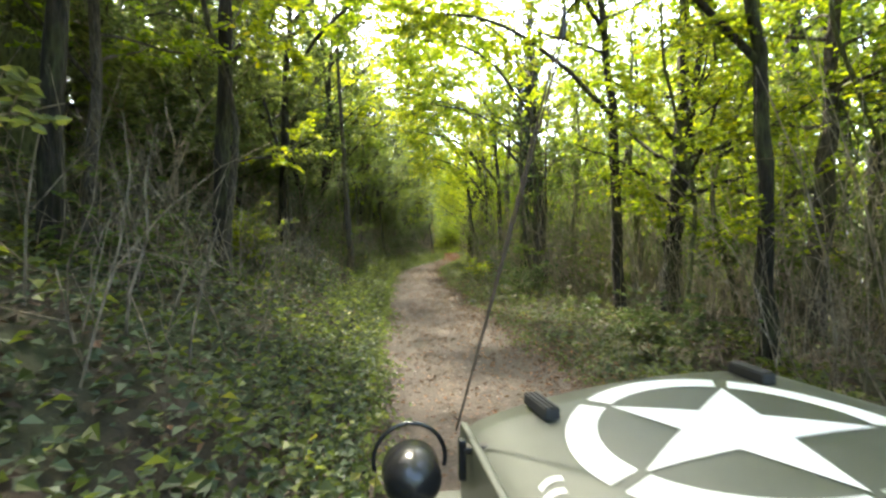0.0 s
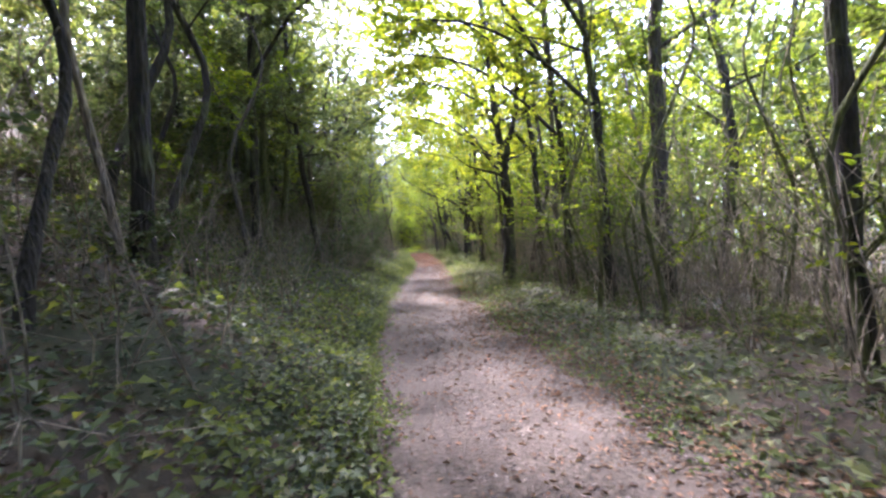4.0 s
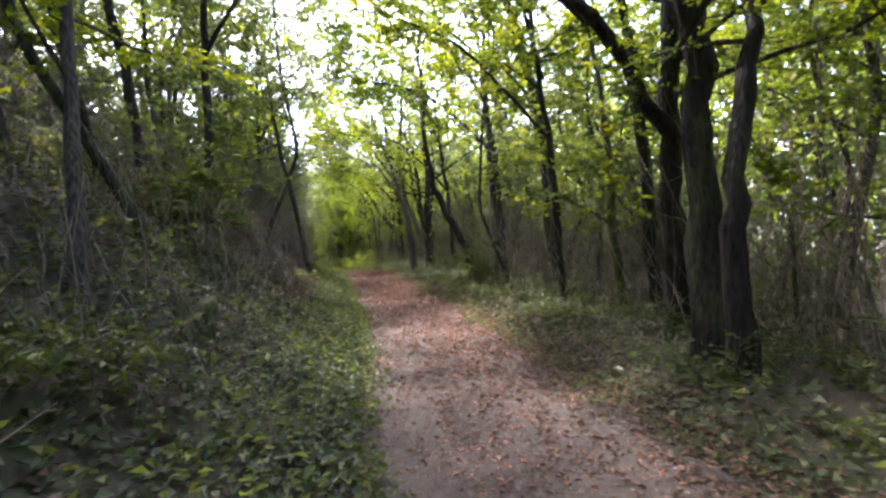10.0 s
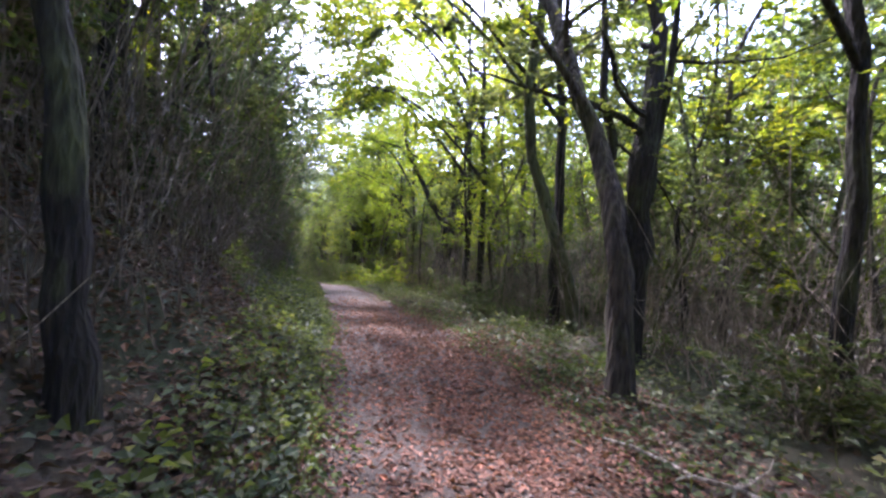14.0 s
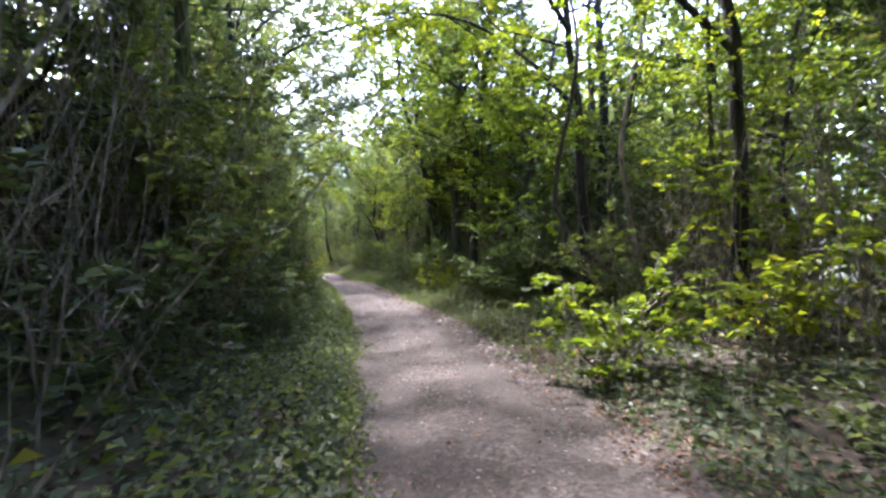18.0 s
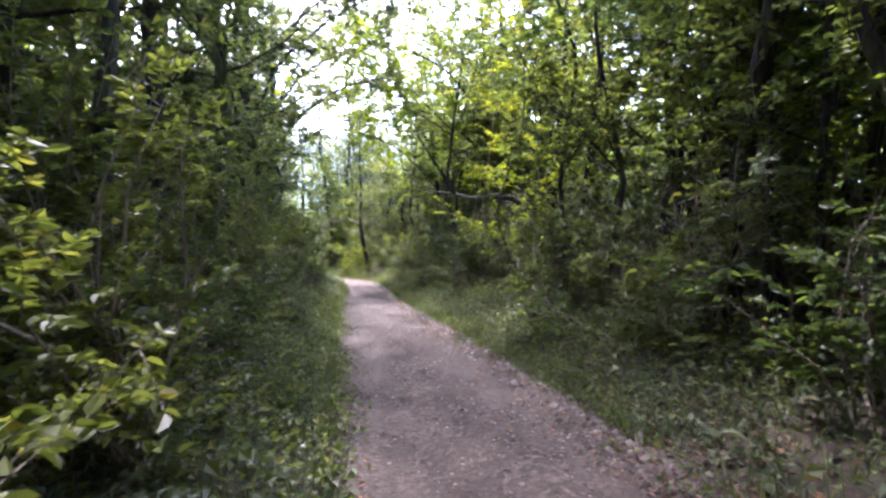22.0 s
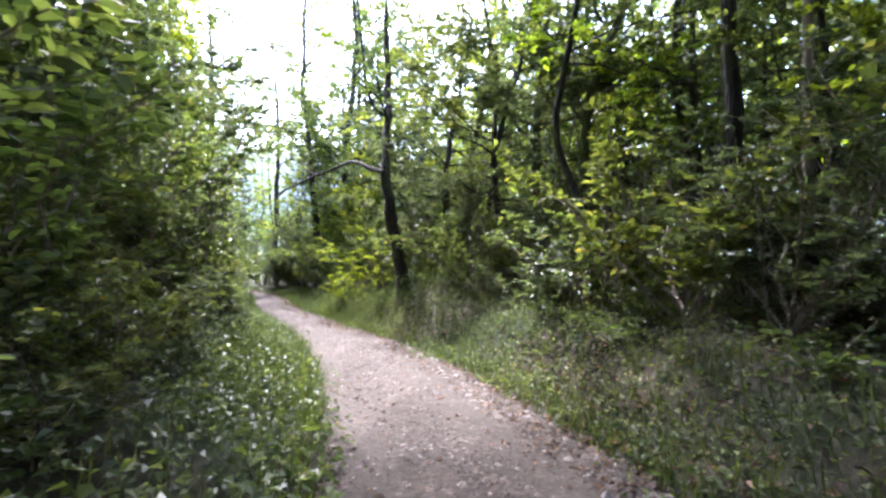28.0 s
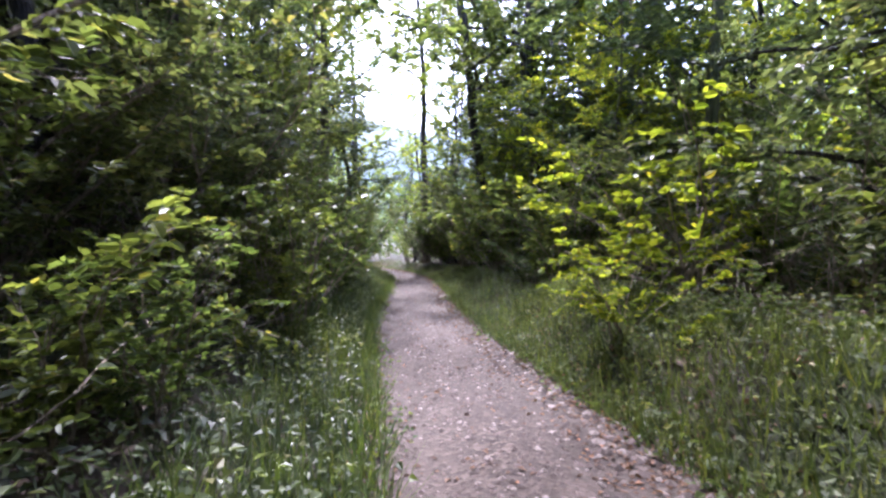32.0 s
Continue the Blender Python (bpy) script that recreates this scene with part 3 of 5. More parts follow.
t = tree("leaning_tree", 22, [(0, 0, 0), (-0.1, 0.2, 2), (-0.35, 1.2, 4), (-0.9, 2.4, 6.5), (-1.4, 3.0, 9)], 0.14, 10, M_LEAF_BRIGHT, M_BARK, "grey tree leaning over the track with long bare limbs", low=0.45, limb_len=2.8,
         extra_limbs=[([(-0.2, 0.6, 3), (-1.0, 1.2, 4.6), (-2.6, 1.6, 6.2)], 0.06, 2)])
stand(t, 3.0, 63.0)
t = tree("straight_tree", 23, [(0, 0, 0), (0.1, 0, 2.6), (0.2, 0.1, 5), (0.1, 0.2, 9)], 0.2, 10, M_LEAF, M_BARK_SHADED, "dark trunk dividing into upright limbs", low=0.4, limb_len=2.6,
         extra_limbs=[([(0, 0, 1.6), (-0.5, 0.1, 3.2), (-0.7, 0.2, 7)], 0.1, 3), ([(0.1, 0, 2.0), (0.5, 0.1, 4), (0.6, 0.2, 7.5)], 0.09, 3)])
stand(t, 4.0, 64.5)
t = tree("slim_tree", 24, [(0, 0, 0), (-0.25, 0, 2), (-0.75, 0, 4.8), (-1.1, 0, 8.5)], 0.12, 4, M_LEAF_DARK, M_BARK_SHADED, "slim dark leaning trunk at the foot of the bank", low=0.75)
stand(t, -1.35, 61.7)
t = tree("forked_tree", 25, [(0, 0, 0), (0.25, 0, 1.5), (0.65, 0.1, 3.1), (1.2, 0.3, 6), (1.4, 0.5, 9)], 0.26, 11, M_LEAF_BRIGHT, M_BARK_SHADED, "large leaning tree forked low in two heavy limbs", low=0.45, limb_len=3.0,
         extra_limbs=[([(0.55, 0.1, 2.8), (-0.2, 0.1, 4.2), (-1.3, 0.3, 6), (-1.9, 0.4, 8)], 0.15, 5), ([(0.42, 0.05, -0.3), (0.62, 0.05, 1.0), (0.95, 0.05, 2.2), (1.4, 0.1, 3.6), (1.8, 0.1, 4.8), (2.2, 0.3, 8)], 0.2, 4)], spray=20)
stand(t, 3.85, 78.8)
t = tree("straight_tree", 26, [(0, 0, 0), (0, 0.05, 3), (0.1, 0, 6), (0, 0.1, 11)], 0.22, 12, M_LEAF, M_BARK_SHADED, "tall straight dark trunk in the wood", low=0.45, limb_len=2.8)
stand(t, 5.4, 91.0)
rise = -1.38 - float(height(0.05, 106.7))      # the limb's height is known better than the ground's
t = tree("overhanging_tree", 27, [(0, 0, 0), (0, 0.05, 1.3), (0.2, 0, 3), (0.5, 0.1, 5), (0.7, 0.1, 9)], 0.17, 8, M_LEAF, M_BARK_SHADED, "dark tree with a long bare limb hung over the verge", low=0.5, limb_len=2.6,
         extra_limbs=[([(0, 0, 1.35 + rise), (-0.5, 0.15, 2.0 + rise), (-1.2, 0.4, 2.35 + rise), (-1.65, 1.2, 2.12 + rise), (-2.2, 1.7, 2.3 + rise), (-2.6, 2.0, 2.45 + rise), (-3.1, 3.2, 2.6 + rise), (-3.4, 4.4, 2.75 + rise)], 0.11, 0),
                      ([(-2.5, 1.9, 2.42 + rise), (-2.85, 1.6, 3.0 + rise), (-3.15, 1.2, 3.5 + rise), (-3.6, 1.1, 4.2 + rise)], 0.06, 1), ([(-1.7, 1.3, 2.12 + rise), (-1.6, 2.3, 1.95 + rise), (-1.5, 3.3, 1.9 + rise)], 0.045, 0),
                      ([(-0.2, 0.1, 2.0 + rise), (-1.0, 0.9, 2.05 + rise), (-1.7, 1.25, 2.1 + rise)], 0.05, 0)])
stand(t, 0.05, 106.7)
t = tree("corner_tree", 28, [(0, 0, 0), (-0.18, -0.1, 1.0), (-0.34, -0.18, 2.0), (-0.42, 0.1, 2.9), (-0.40, 0.9, 4.1), (-0.5, 1.2, 6.1), (-0.4, 1.3, 9)], 0.135, 6, M_LEAF, M_BARK_SHADED, "dark leaning trunk with one long crooked limb at the bend", low=0.6, limb_len=2.2,
         extra_limbs=[([(-0.42, -0.2, 2.45), (-0.9, 0.4, 2.72), (-1.3, 0.9, 2.88), (-1.65, 1.29, 2.84), (-2.3, 1.6, 2.62), (-3.07, 1.87, 2.43), (-3.5, 2.1, 2.1)], 0.055, 0),
                      ([(-1.65, 1.29, 2.84), (-1.9, 1.5, 3.1), (-1.95, 1.55, 3.4)], 0.02, 0), ([(-2.3, 1.6, 2.62), (-2.6, 2.0, 2.85), (-3.2, 2.3, 2.9)], 0.018, 0),
                      ([(-0.40, 0.85, 4.0), (-0.75, 1.0, 4.1), (-1.0, 1.2, 4.9), (-1.2, 1.3, 7)], 0.07, 2)])
stand(t, -7.49, 122.46)


# more trunks that can be told apart
for k, (x, y, r, ln, nm, lab, mat, leaf, low) in enumerate((
        (3.3, 31.2, 0.11, [(0, 0, 0), (0.02, 0, 4), (0, 0.05, 10)], "straight_tree", "straight grey pole-like tree in the thicket", M_BARK, M_LEAF_BRIGHT, 0.6),
        (-8.0, 36.8, 0.16, [(0, 0, 0), (-0.3, 0, 1.5), (0.2, 0.2, 3.5), (0.5, 0.2, 7)], "mossy_tree", "mossy curved trunk on top of the bank", M_MOSS, M_LEAF, 0.5),
        (-6.6, 37.5, 0.13, [(0, 0, 0), (0.2, 0, 1.4), (0.1, 0.2, 3.5), (0.3, 0.4, 7)], "mossy_tree", "mossy crooked trunk on the bank", M_MOSS, M_LEAF, 0.5),
        (-5.8, 39.0, 0.15, [(0, 0, 0), (0.3, 0, 1.4), (1.2, 0.3, 3.2), (2.6, 0.8, 5.5), (3.2, 1.0, 6.5)], "leaning_tree", "dark tree leaning far out from the bank", M_BARK_SHADED, M_LEAF_DARK, 0.45),
        (3.1, 42.1, 0.15, [(0, 0, 0), (0.1, 0, 2.4), (-0.05, 0.1, 5), (0.1, 0.2, 10)], "straight_tree", "straight dark trunk standing clear of the thicket", M_BARK_SHADED, M_LEAF_BRIGHT, 0.5),
        (4.9, 51.2, 0.10, [(0, 0, 0), (-0.15, 0, 1.5), (-0.05, 0.1, 3.5), (-0.5, 0.3, 8)], "mossy_tree", "crooked mossy tree with short side branches", M_MOSS, M_LEAF, 0.35),
        (4.4, 10.5, 0.09, [(0, 0, 0), (0.1, 0, 1.6), (-0.1, 0.1, 3.2), (0.1, 0.3, 7)], "mossy_tree", "thin mossy crooked tree", M_MOSS, M_LEAF_BRIGHT, 0.4),
        (4.0, 13.8, 0.08, [(0, 0, 0), (-0.1, 0, 2), (0.15, 0.1, 4), (0.1, 0.3, 8)], "mossy_tree", "thin upright mossy tree", M_MOSS, M_LEAF, 0.45),
        (5.3, 80.5, 0.17, [(0, 0, 0), (0.05, 0, 3), (0.1, 0.1, 10)], "straight_tree", "straight dark trunk beside a leaning one", M_BARK_SHADED, M_LEAF_BRIGHT, 0.5),
        (5.9, 80.9, 0.15, [(0, 0, 0), (0.1, 0, 3), (0.2, 0.1, 10)], "straight_tree", "second straight dark trunk of a pair", M_BARK_SHADED, M_LEAF_BRIGHT, 0.5),
        (2.4, 104.0, 0.13, [(0, 0, 0), (0.0, 0, 3), (0.1, 0.1, 9)], "dark_tree", "dark trunk in the deep shade of the wood", M_BARK_SHADED, M_LEAF_DARK, 0.4),
        (1.4, 102.6, 0.12, [(0, 0, 0), (0.1, 0, 3), (-0.1, 0.1, 9)], "dark_tree", "upright dark trunk in the shade", M_BARK_SHADED, M_LEAF_DARK, 0.4),
        (-1.3, 124.0, 0.10, [(0, 0, 0), (0.05, 0, 2.4), (0.15, 0.1, 5), (0, 0.2, 8)], "forked_tree", "slim dark tree forked above the verge", M_BARK_SHADED, M_LEAF, 0.4),
        (-0.4, 121.4, 0.08, [(0, 0, 0), (-0.1, 0, 2.0), (0.15, 0.1, 4), (0.1, 0.2, 8)], "slim_tree", "slim dark trunk crossing another", M_BARK_SHADED, M_LEAF, 0.4),
        (0.5, 121.2, 0.10, [(0, 0, 0), (0.0, 0, 2.4), (0.1, 0.1, 5), (0.2, 0.2, 9)], "straight_tree", "upright dark trunk over the thicket", M_BARK_SHADED, M_LEAF_DARK, 0.4))):
    stand(tree(nm, 900 + k, ln, r, 9, leaf, mat, lab, low=low, limb_len=2.4, leaf_len=0.13, spray=16), x, y)
    MORE.append((x, y))


# ---- stock of trees, set out through the wood ----
def stock(seed, h, r, bend, limbs, mat, bark, label, name="tree", **kw):
    rng = np.random.RandomState(seed)
    l = [(0, 0, 0)]
    for k in (0.3, 0.6, 1.0):
        l.append((rng.normal(0, bend), rng.normal(0, bend), h * k))
    kw["leaf_len"], kw["per"] = kw["leaf_len"] * 0.76, int(kw["per"] * 1.6)
    return tree(name, seed, l, r, limbs, mat, bark, label, group="trees of the wood", **kw)


def overarching(seed, mat, label):
    return tree("overarching_tree", seed, [(0, 0, 0), (-0.1, 0, 3), (-0.3, 0.1, 6), (-0.6, 0.2, 10)], 0.10, 7, mat, M_BARK_SHADED, label, low=0.5, leaf_len=0.115, per=19, spray=16, limb_len=2.6, twigs=False, group="trees of the wood",
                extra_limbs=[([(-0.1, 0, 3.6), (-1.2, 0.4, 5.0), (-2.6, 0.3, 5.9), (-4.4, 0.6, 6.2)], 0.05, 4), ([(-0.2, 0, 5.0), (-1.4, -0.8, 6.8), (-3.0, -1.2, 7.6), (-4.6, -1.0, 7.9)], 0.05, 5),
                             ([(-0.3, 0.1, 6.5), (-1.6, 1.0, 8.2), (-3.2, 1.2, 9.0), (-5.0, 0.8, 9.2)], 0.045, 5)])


STOCK = [
    stock(101, 10, 0.085, 0.3, 12, M_LEAF_BRIGHT, M_BARK, "slender woodland tree with light green sprays", low=0.22, leaf_len=0.17, per=12, spray=15, twigs=False, limb_len=2.8),
    stock(102, 12, 0.11, 0.35, 13, M_LEAF, M_BARK_SHADED, "slender dark woodland tree", low=0.3, leaf_len=0.18, per=12, spray=15, limb_len=3.0, twigs=False),
    stock(103, 8, 0.06, 0.5, 10, M_LEAF_BRIGHT, M_BARK, "thin crooked young tree", name="young_tree", low=0.22, leaf_len=0.14, per=12, spray=14, limb_len=2.0),
    stock(104, 13, 0.14, 0.3, 14, M_LEAF, M_BARK, "grey woodland tree with a high crown", name="tall_tree", low=0.35, leaf_len=0.19, per=12, spray=16, limb_len=3.4, twigs=False),
    stock(105, 7, 0.05, 0.6, 8, M_LEAF, M_BARK_SHADED, "thin dark crooked young tree", name="young_tree", low=0.3, leaf_len=0.13, per=12, spray=13, limb_len=1.8),
    stock(106, 11, 0.10, 0.4, 14, M_LEAF_DARK, M_MOSS, "mossy woodland tree with dark leaves", name="mossy_tree", low=0.15, leaf_len=0.17, per=12, spray=18, limb_len=3.2, twigs=False),
    stock(107, 9.5, 0.05, 0.35, 6, M_LEAF, M_TWIG, "bare thin pole of a tree with a sparse crown", name="pole_tree", low=0.6, leaf_len=0.15, per=11, spray=12, limb_len=1.8),
    stock(108, 15, 0.18, 0.35, 16, M_LEAF_BRIGHT, M_BARK_SHADED, "large woodland tree with a broad light crown", name="tall_tree", low=0.3, leaf_len=0.21, per=12, spray=17, limb_len=4.0, twigs=False),
    stock(109, 9, 0.065, 0.5, 15, M_LEAF, M_BARK_SHADED, "thin tree with long leafy boughs overhead", name="spreading_tree", low=0.3, leaf_len=0.16, per=13, spray=20, limb_len=3.6, twigs=False),
    overarching(110, M_LEAF_BRIGHT, "dark tree with long light green boughs over the track"),
    overarching(111, M_LEAF_DARK, "dark tree with shady dark green boughs over the bank"),
    stock(112, 8, 0.045, 0.45, 16, M_LEAF_BRIGHT, M_MOSS, "mossy sapling with level tiers of light green leaves", name="maple_sapling", low=0.16, leaf_len=0.13, per=13, spray=14, limb_len=1.9, limb_rise=0.0),
    stock(113, 7, 0.04, 0.5, 11, M_LEAF_BRIGHT, M_MOSS, "thin mossy stem with bare side twigs", name="mossy_sapling", low=0.12, leaf_len=0.10, per=7, spray=3, limb_len=1.3),
    stock(114, 8, 0.16, 0.4, 30, M_LEAF_DARK, M_BARK_SHADED, "dark evergreen tree with dense low hanging boughs", name="evergreen_tree", low=0.06, leaf_len=0.12, per=15, spray=20, limb_len=3.2, twigs=False, limb_rise=-0.12),
]
TAKEN = [(3.5, 18.5), (-3.1, 15.8), (4.2, 8.6), (5.3, 6.6), (-5.6, 6.2), (2.6, 13), (1.9, 31.9), (2.95, 46.5), (3.9, 57.5), (5.2, 58.7), (3, 63), (4, 64.5), (-1.35, 61.7), (3.85, 78.8), (5.4, 91), (0.05, 106.7), (-7.45, 122.4), (4.45, 49.15), (3.35, 47.5), (3.1, 46.9), (-4.4, 131), (-4.4, 129.5), (-4.4, 132.5), (-5.4, 135), (-6.1, 125), (-6, 128), (-5.2, 126.5)] + MORE
USED = set()


def place(k, m, s):
    """The first of a kind stands itself, the rest are copies of it."""
    if k.name in USED:
        return copy_sized(k, m, s)
    USED.add(k.name)
    k.matrix_basis = m
    k.scale = (s, s, s)
    return k


SAMPLE, T2 = {}, []


def clear_of_way(k, m, s):
    """Whether a plant so placed leaves the driver's line over the track free."""
    if k.name not in SAMPLE:
        pts = []
        for c in k.children:
            co = np.empty(len(c.data.vertices) * 3)
            c.data.vertices.foreach_get("co", co)
            pts.append(co.reshape(-1, 3)[::5])
        SAMPLE[k.name] = np.concatenate(pts)
    mm = np.array(m)
    p = SAMPLE[k.name] * s @ mm[:3, :3].T + mm[:3, 3]
    u = p[:, 0] - mid_x(p[:, 1])
    z = p[:, 2] - np.interp(p[:, 1], _y, _z)
    near = (np.abs(u + 0.8) < np.where(p[:, 1] > 80, 0.52, 0.65)) & (z > 0.1) & (z < 2.35)
    over = (np.abs(u) < 1.15) & (z < 1.3)
    return not (near.any() or over.sum() > 12)


def scatter(rng, count, y0, y1, u0, u1, gap, kinds, weights, s0=0.8, s1=1.25, power=1.0, tilt=3.0, taken=TAKEN, dz=0.0, keep=1.7):
    """Plants at random between two distances u from the middle of the track."""
    made = 0
    for _ in range(count * 6):
        if made >= count:
            break
        y = rng.uniform(y0, y1)
        u = u0 + (u1 - u0) * rng.uniform() ** power
        x = float(mid_x(y)) + u
        if any((x - a) ** 2 + (y - b) ** 2 < gap * gap for a, b in taken):
            continue
        if abs(u) < keep or (-6.5 < u < -1.5 and 54 < y < 66 and rng.uniform() < 0.7):
            continue
        if taken is T2 and 21 < y < 35 and -3.8 < u < 0:
            continue                            # low ivy alone at the foot of the bank here
        if taken is TAKEN and 117.5 < y < 133 and 0 < u < 5.5:
            continue                            # open verge round the corner tree
        k = kinds[rng.choice(len(kinds), p=np.array(weights) / sum(weights))]
        m, s = pose(x, y, float(height(x, y)) + dz, rng.normal(0, tilt), rng.normal(0, tilt), rng.uniform(0, 360)), rng.uniform(s0, s1)
        if abs(u) < 6 and not clear_of_way(k, m, s):
            continue
        taken.append((x, y))
        place(k, m, s)
        made += 1


rng = np.random.RandomState(41)
W_RIGHT = [3, 2.5, 4, 0.8, 4, 1.5, 9, 0.4, 1.5]
W_LEFT = [1, 2, 1, 0.6, 2, 4, 1, 0.3, 4]
HERO = list(TAKEN)
TAKEN += [(a + dx, b + dy) for a, b in HERO for dx, dy in ((-1.1, -0.6), (-0.6, -1.3), (-0.4, 0.9))]
for x, y, sz in ((3.3, 6.3, 0.85), (-3.4, 57.6, 0.55), (5.6, 8.6, 1.0), (6.4, 5.2, 1.0), (7.2, 11.5, 1.1), (2.9, 27.5, 0.9), (4.6, 36.0, 1.0), (3.2, 39.3, 0.8), (5.4, 43.0, 1.0), (6.6, 33.5, 1.2), (4.9, 53.4, 0.9), (4.2, 70.4, 0.9), (4.9, 74.5, 0.9), (3.5, 83.0, 0.9), (5.6, 86.0, 1.0), (1.6, 99.0, 0.9), (-1.2, 103.9, 0.75), (2.0, 90.8, 0.9), (-9.3, 130.5, 0.7), (-11.0, 134.5, 0.8), (-13.2, 138.5, 0.9), (-5.6, 127.5, 0.8)):
    TAKEN.append((x, y))
    place(STOCK[11], pose(x, y, float(height(x, y)), 0, 0, rng.uniform(0, 360)), sz)
# dark evergreens, most of them added to cast shade on bank, hedge and bend
for y, u, sz in ((33.5, -7.6, 0.9), (36.5, -6.4, 1.0), (39.5, -5.6, 0.85), (66.5, -5.6, 1.0), (72.0, -5.4, 1.0), (75.5, -4.9, 0.9), (79.0, -5.2, 1.0), (82.5, -4.8, 0.9), (86.5, -5.4, 0.9), (89.5, -5.6, 1.0), (93.0, -5.4, 0.85), (99.5, -5.0, 0.9), (107.0, -5.0, 0.9), (110.5, -5.2, 0.9), (12.0, -5.2, 0.8), (15.8, -5.8, 0.85), (19.0, -5.6, 0.85), (123.8, 5.0, 0.8), (126.0, 4.8, 0.8), (104.0, -5.2, 0.9), (124.5, -4.0, 0.85), (128.0, -3.8, 0.9), (131.5, -3.6, 1.0), (119.0, -5.0, 0.9), (115.0, -5.4, 0.9), (122.0, 7.4, 1.1), (127.0, 6.4, 1.0), (139.5, -2.9, 0.9), (8.0, -6.6, 0.8), (21.0, -6.8, 0.9)):
    x = float(mid_x(y)) + u
    TAKEN.append((x, y))
    m = pose(x, y, float(height(x, y)), 0, 0, rng.uniform(0, 360))
    for turn in range(0, 360, 24):
        if clear_of_way(STOCK[13], m, sz):
            break
        m = pose(x, y, float(height(x, y)), 0, 0, turn)
    place(STOCK[13], m, sz)
scatter(rng, 18, 97.5, 104, 3.6, 6.0, 0.4, [STOCK[4], STOCK[1]], [4, 1], 0.8, 1.2)
scatter(rng, 46, 5, 34, 3.0, 7.5, 0.7, [STOCK[12]], [1], 0.7, 1.15)
scatter(rng, 26, 40, 84, 3.4, 7.5, 0.8, [STOCK[12]], [1], 0.7, 1.1)
scatter(rng, 104, -4, 114, 3.2, 9, 0.9, STOCK[:9], W_RIGHT)
scatter(rng, 26, 112, 130, 3.6, 10, 0.9, [STOCK[2], STOCK[4], STOCK[6], STOCK[0]], [3, 3, 5, 1])
scatter(rng, 12, 0, 112, 4.2, 7.5, 1.5, [STOCK[3], STOCK[7]], [1, 1], 1.0, 1.25)
scatter(rng, 66, -6, 150, 8, 20, 1.6, STOCK[:9], [3, 3, 2, 3, 1, 2, 4, 3, 2], 1.0, 1.5)
scatter(rng, 60, 0, 100, -8.5, -3.2, 1.2, STOCK[:9], W_LEFT, 0.8, 1.2, 0.7)
scatter(rng, 26, 84, 130, -8, -3.2, 1.2, STOCK[:9], W_LEFT, 0.75, 1.1)
scatter(rng, 60, -6, 150, -18, -8, 1.6, STOCK[:9], W_LEFT, 0.95, 1.4)
scatter(rng, 30, 127, 152, -9, 9, 1.4, STOCK[:9], [2, 3, 1, 1, 1, 3, 1, 0.5, 4], 0.9, 1.3, keep=2.8)
scatter(rng, 40, 150, 200, -16, 18, 2.0, STOCK[:9], [2, 3, 1, 3, 1, 3, 1, 2, 2], 1.2, 1.8, keep=2.4)

# boughs that close over the track; some, from y -2.5 to 7.5 and near 119, added as shade
for y, u, sz in ((5.6, 3.7, 1.0), (4.4, -4.2, 1.1), (9, 3.6, 1.1), (12.5, -3.9, 1.2), (20.5, 5.0, 1.25), (-2.5, 3.9, 1.2), (7.5, -3.7, 1.25), (118.5, 4.8, 1.2), (119.5, -4.2, 1.3), (3.0, 3.6, 1.2), (2.0, -3.9, 1.25), (-2.0, -4.0, 1.2), (23.5, -3.8, 1.25), (28.5, 3.7, 1.1), (33, 4.2, 1.25), (50.5, 4.2, 1.2), (58.5, 4.4, 1.2), (68, 3.8, 1.2), (74.5, 4.0, 1.2), (79.5, 5.0, 1.2), (87.5, 4.4, 1.2), (14.5, 3.9, 1.0), (21.5, 3.9, 1.15), (19, -4.0, 1.1), (26.5, 3.8, 1.1), (30, -4.4, 1.15), (35.5, 3.6, 1.1), (38.5, 3.7, 0.95), (41, -4.4, 1.1), (44.8, 5.2, 1.1), (53, 3.6, 1.0), (55, -4.2, 1.1), (62, 3.5, 0.9), (66, -4.4, 1.1),
                 (71.5, 3.4, 1.05), (76, -4.2, 1.1), (83, 4.0, 1.0), (94, 5.0, 0.95), (81.5, -4.2, 1.15), (91.5, -4.0, 1.2), (101.5, -4.0, 1.4), (106, -4.0, 1.5), (110.5, -4.2, 1.45), (115, -4.2, 1.4), (114, 6.0, 1.3)):
    x = float(mid_x(y)) + u
    TAKEN.append((x, y))
    place(STOCK[9 if u > 0 or y < 24 else 10], pose(x, y, float(height(x, y)), 0, 0, (0 if u > 0 else 180) + rng.uniform(-25, 25)), sz)
# spreading trees; at the bend (y 112 to 127) added to shade the verges
for y, u, sz in ((9.5, -5.6, 1.2), (25, -5.2, 1.3), (36, -5.0, 1.25), (48, -5.0, 1.25), (70, -5.0, 1.25), (79, -4.6, 1.25), (84, -4.8, 1.2), (92, 5.4, 1.3), (98, 5.4, 1.3), (105, 6.2, 1.25), (112, 6.4, 1.2),
                 (115.5, 4.7, 1.15), (120, 4.6, 1.15), (125, 4.8, 1.15), (112, -4.6, 1.2), (117, -5.0, 1.3), (122, -5.2, 1.3), (127, -5.0, 1.3), (133, -4.6, 1.3), (138, -4.4, 1.3), (143, 4.4, 1.3)):
    x = float(mid_x(y)) + u
    TAKEN.append((x, y))
    place(STOCK[8], pose(x, y, float(height(x, y)), 0, 0, rng.uniform(0, 360)), sz)

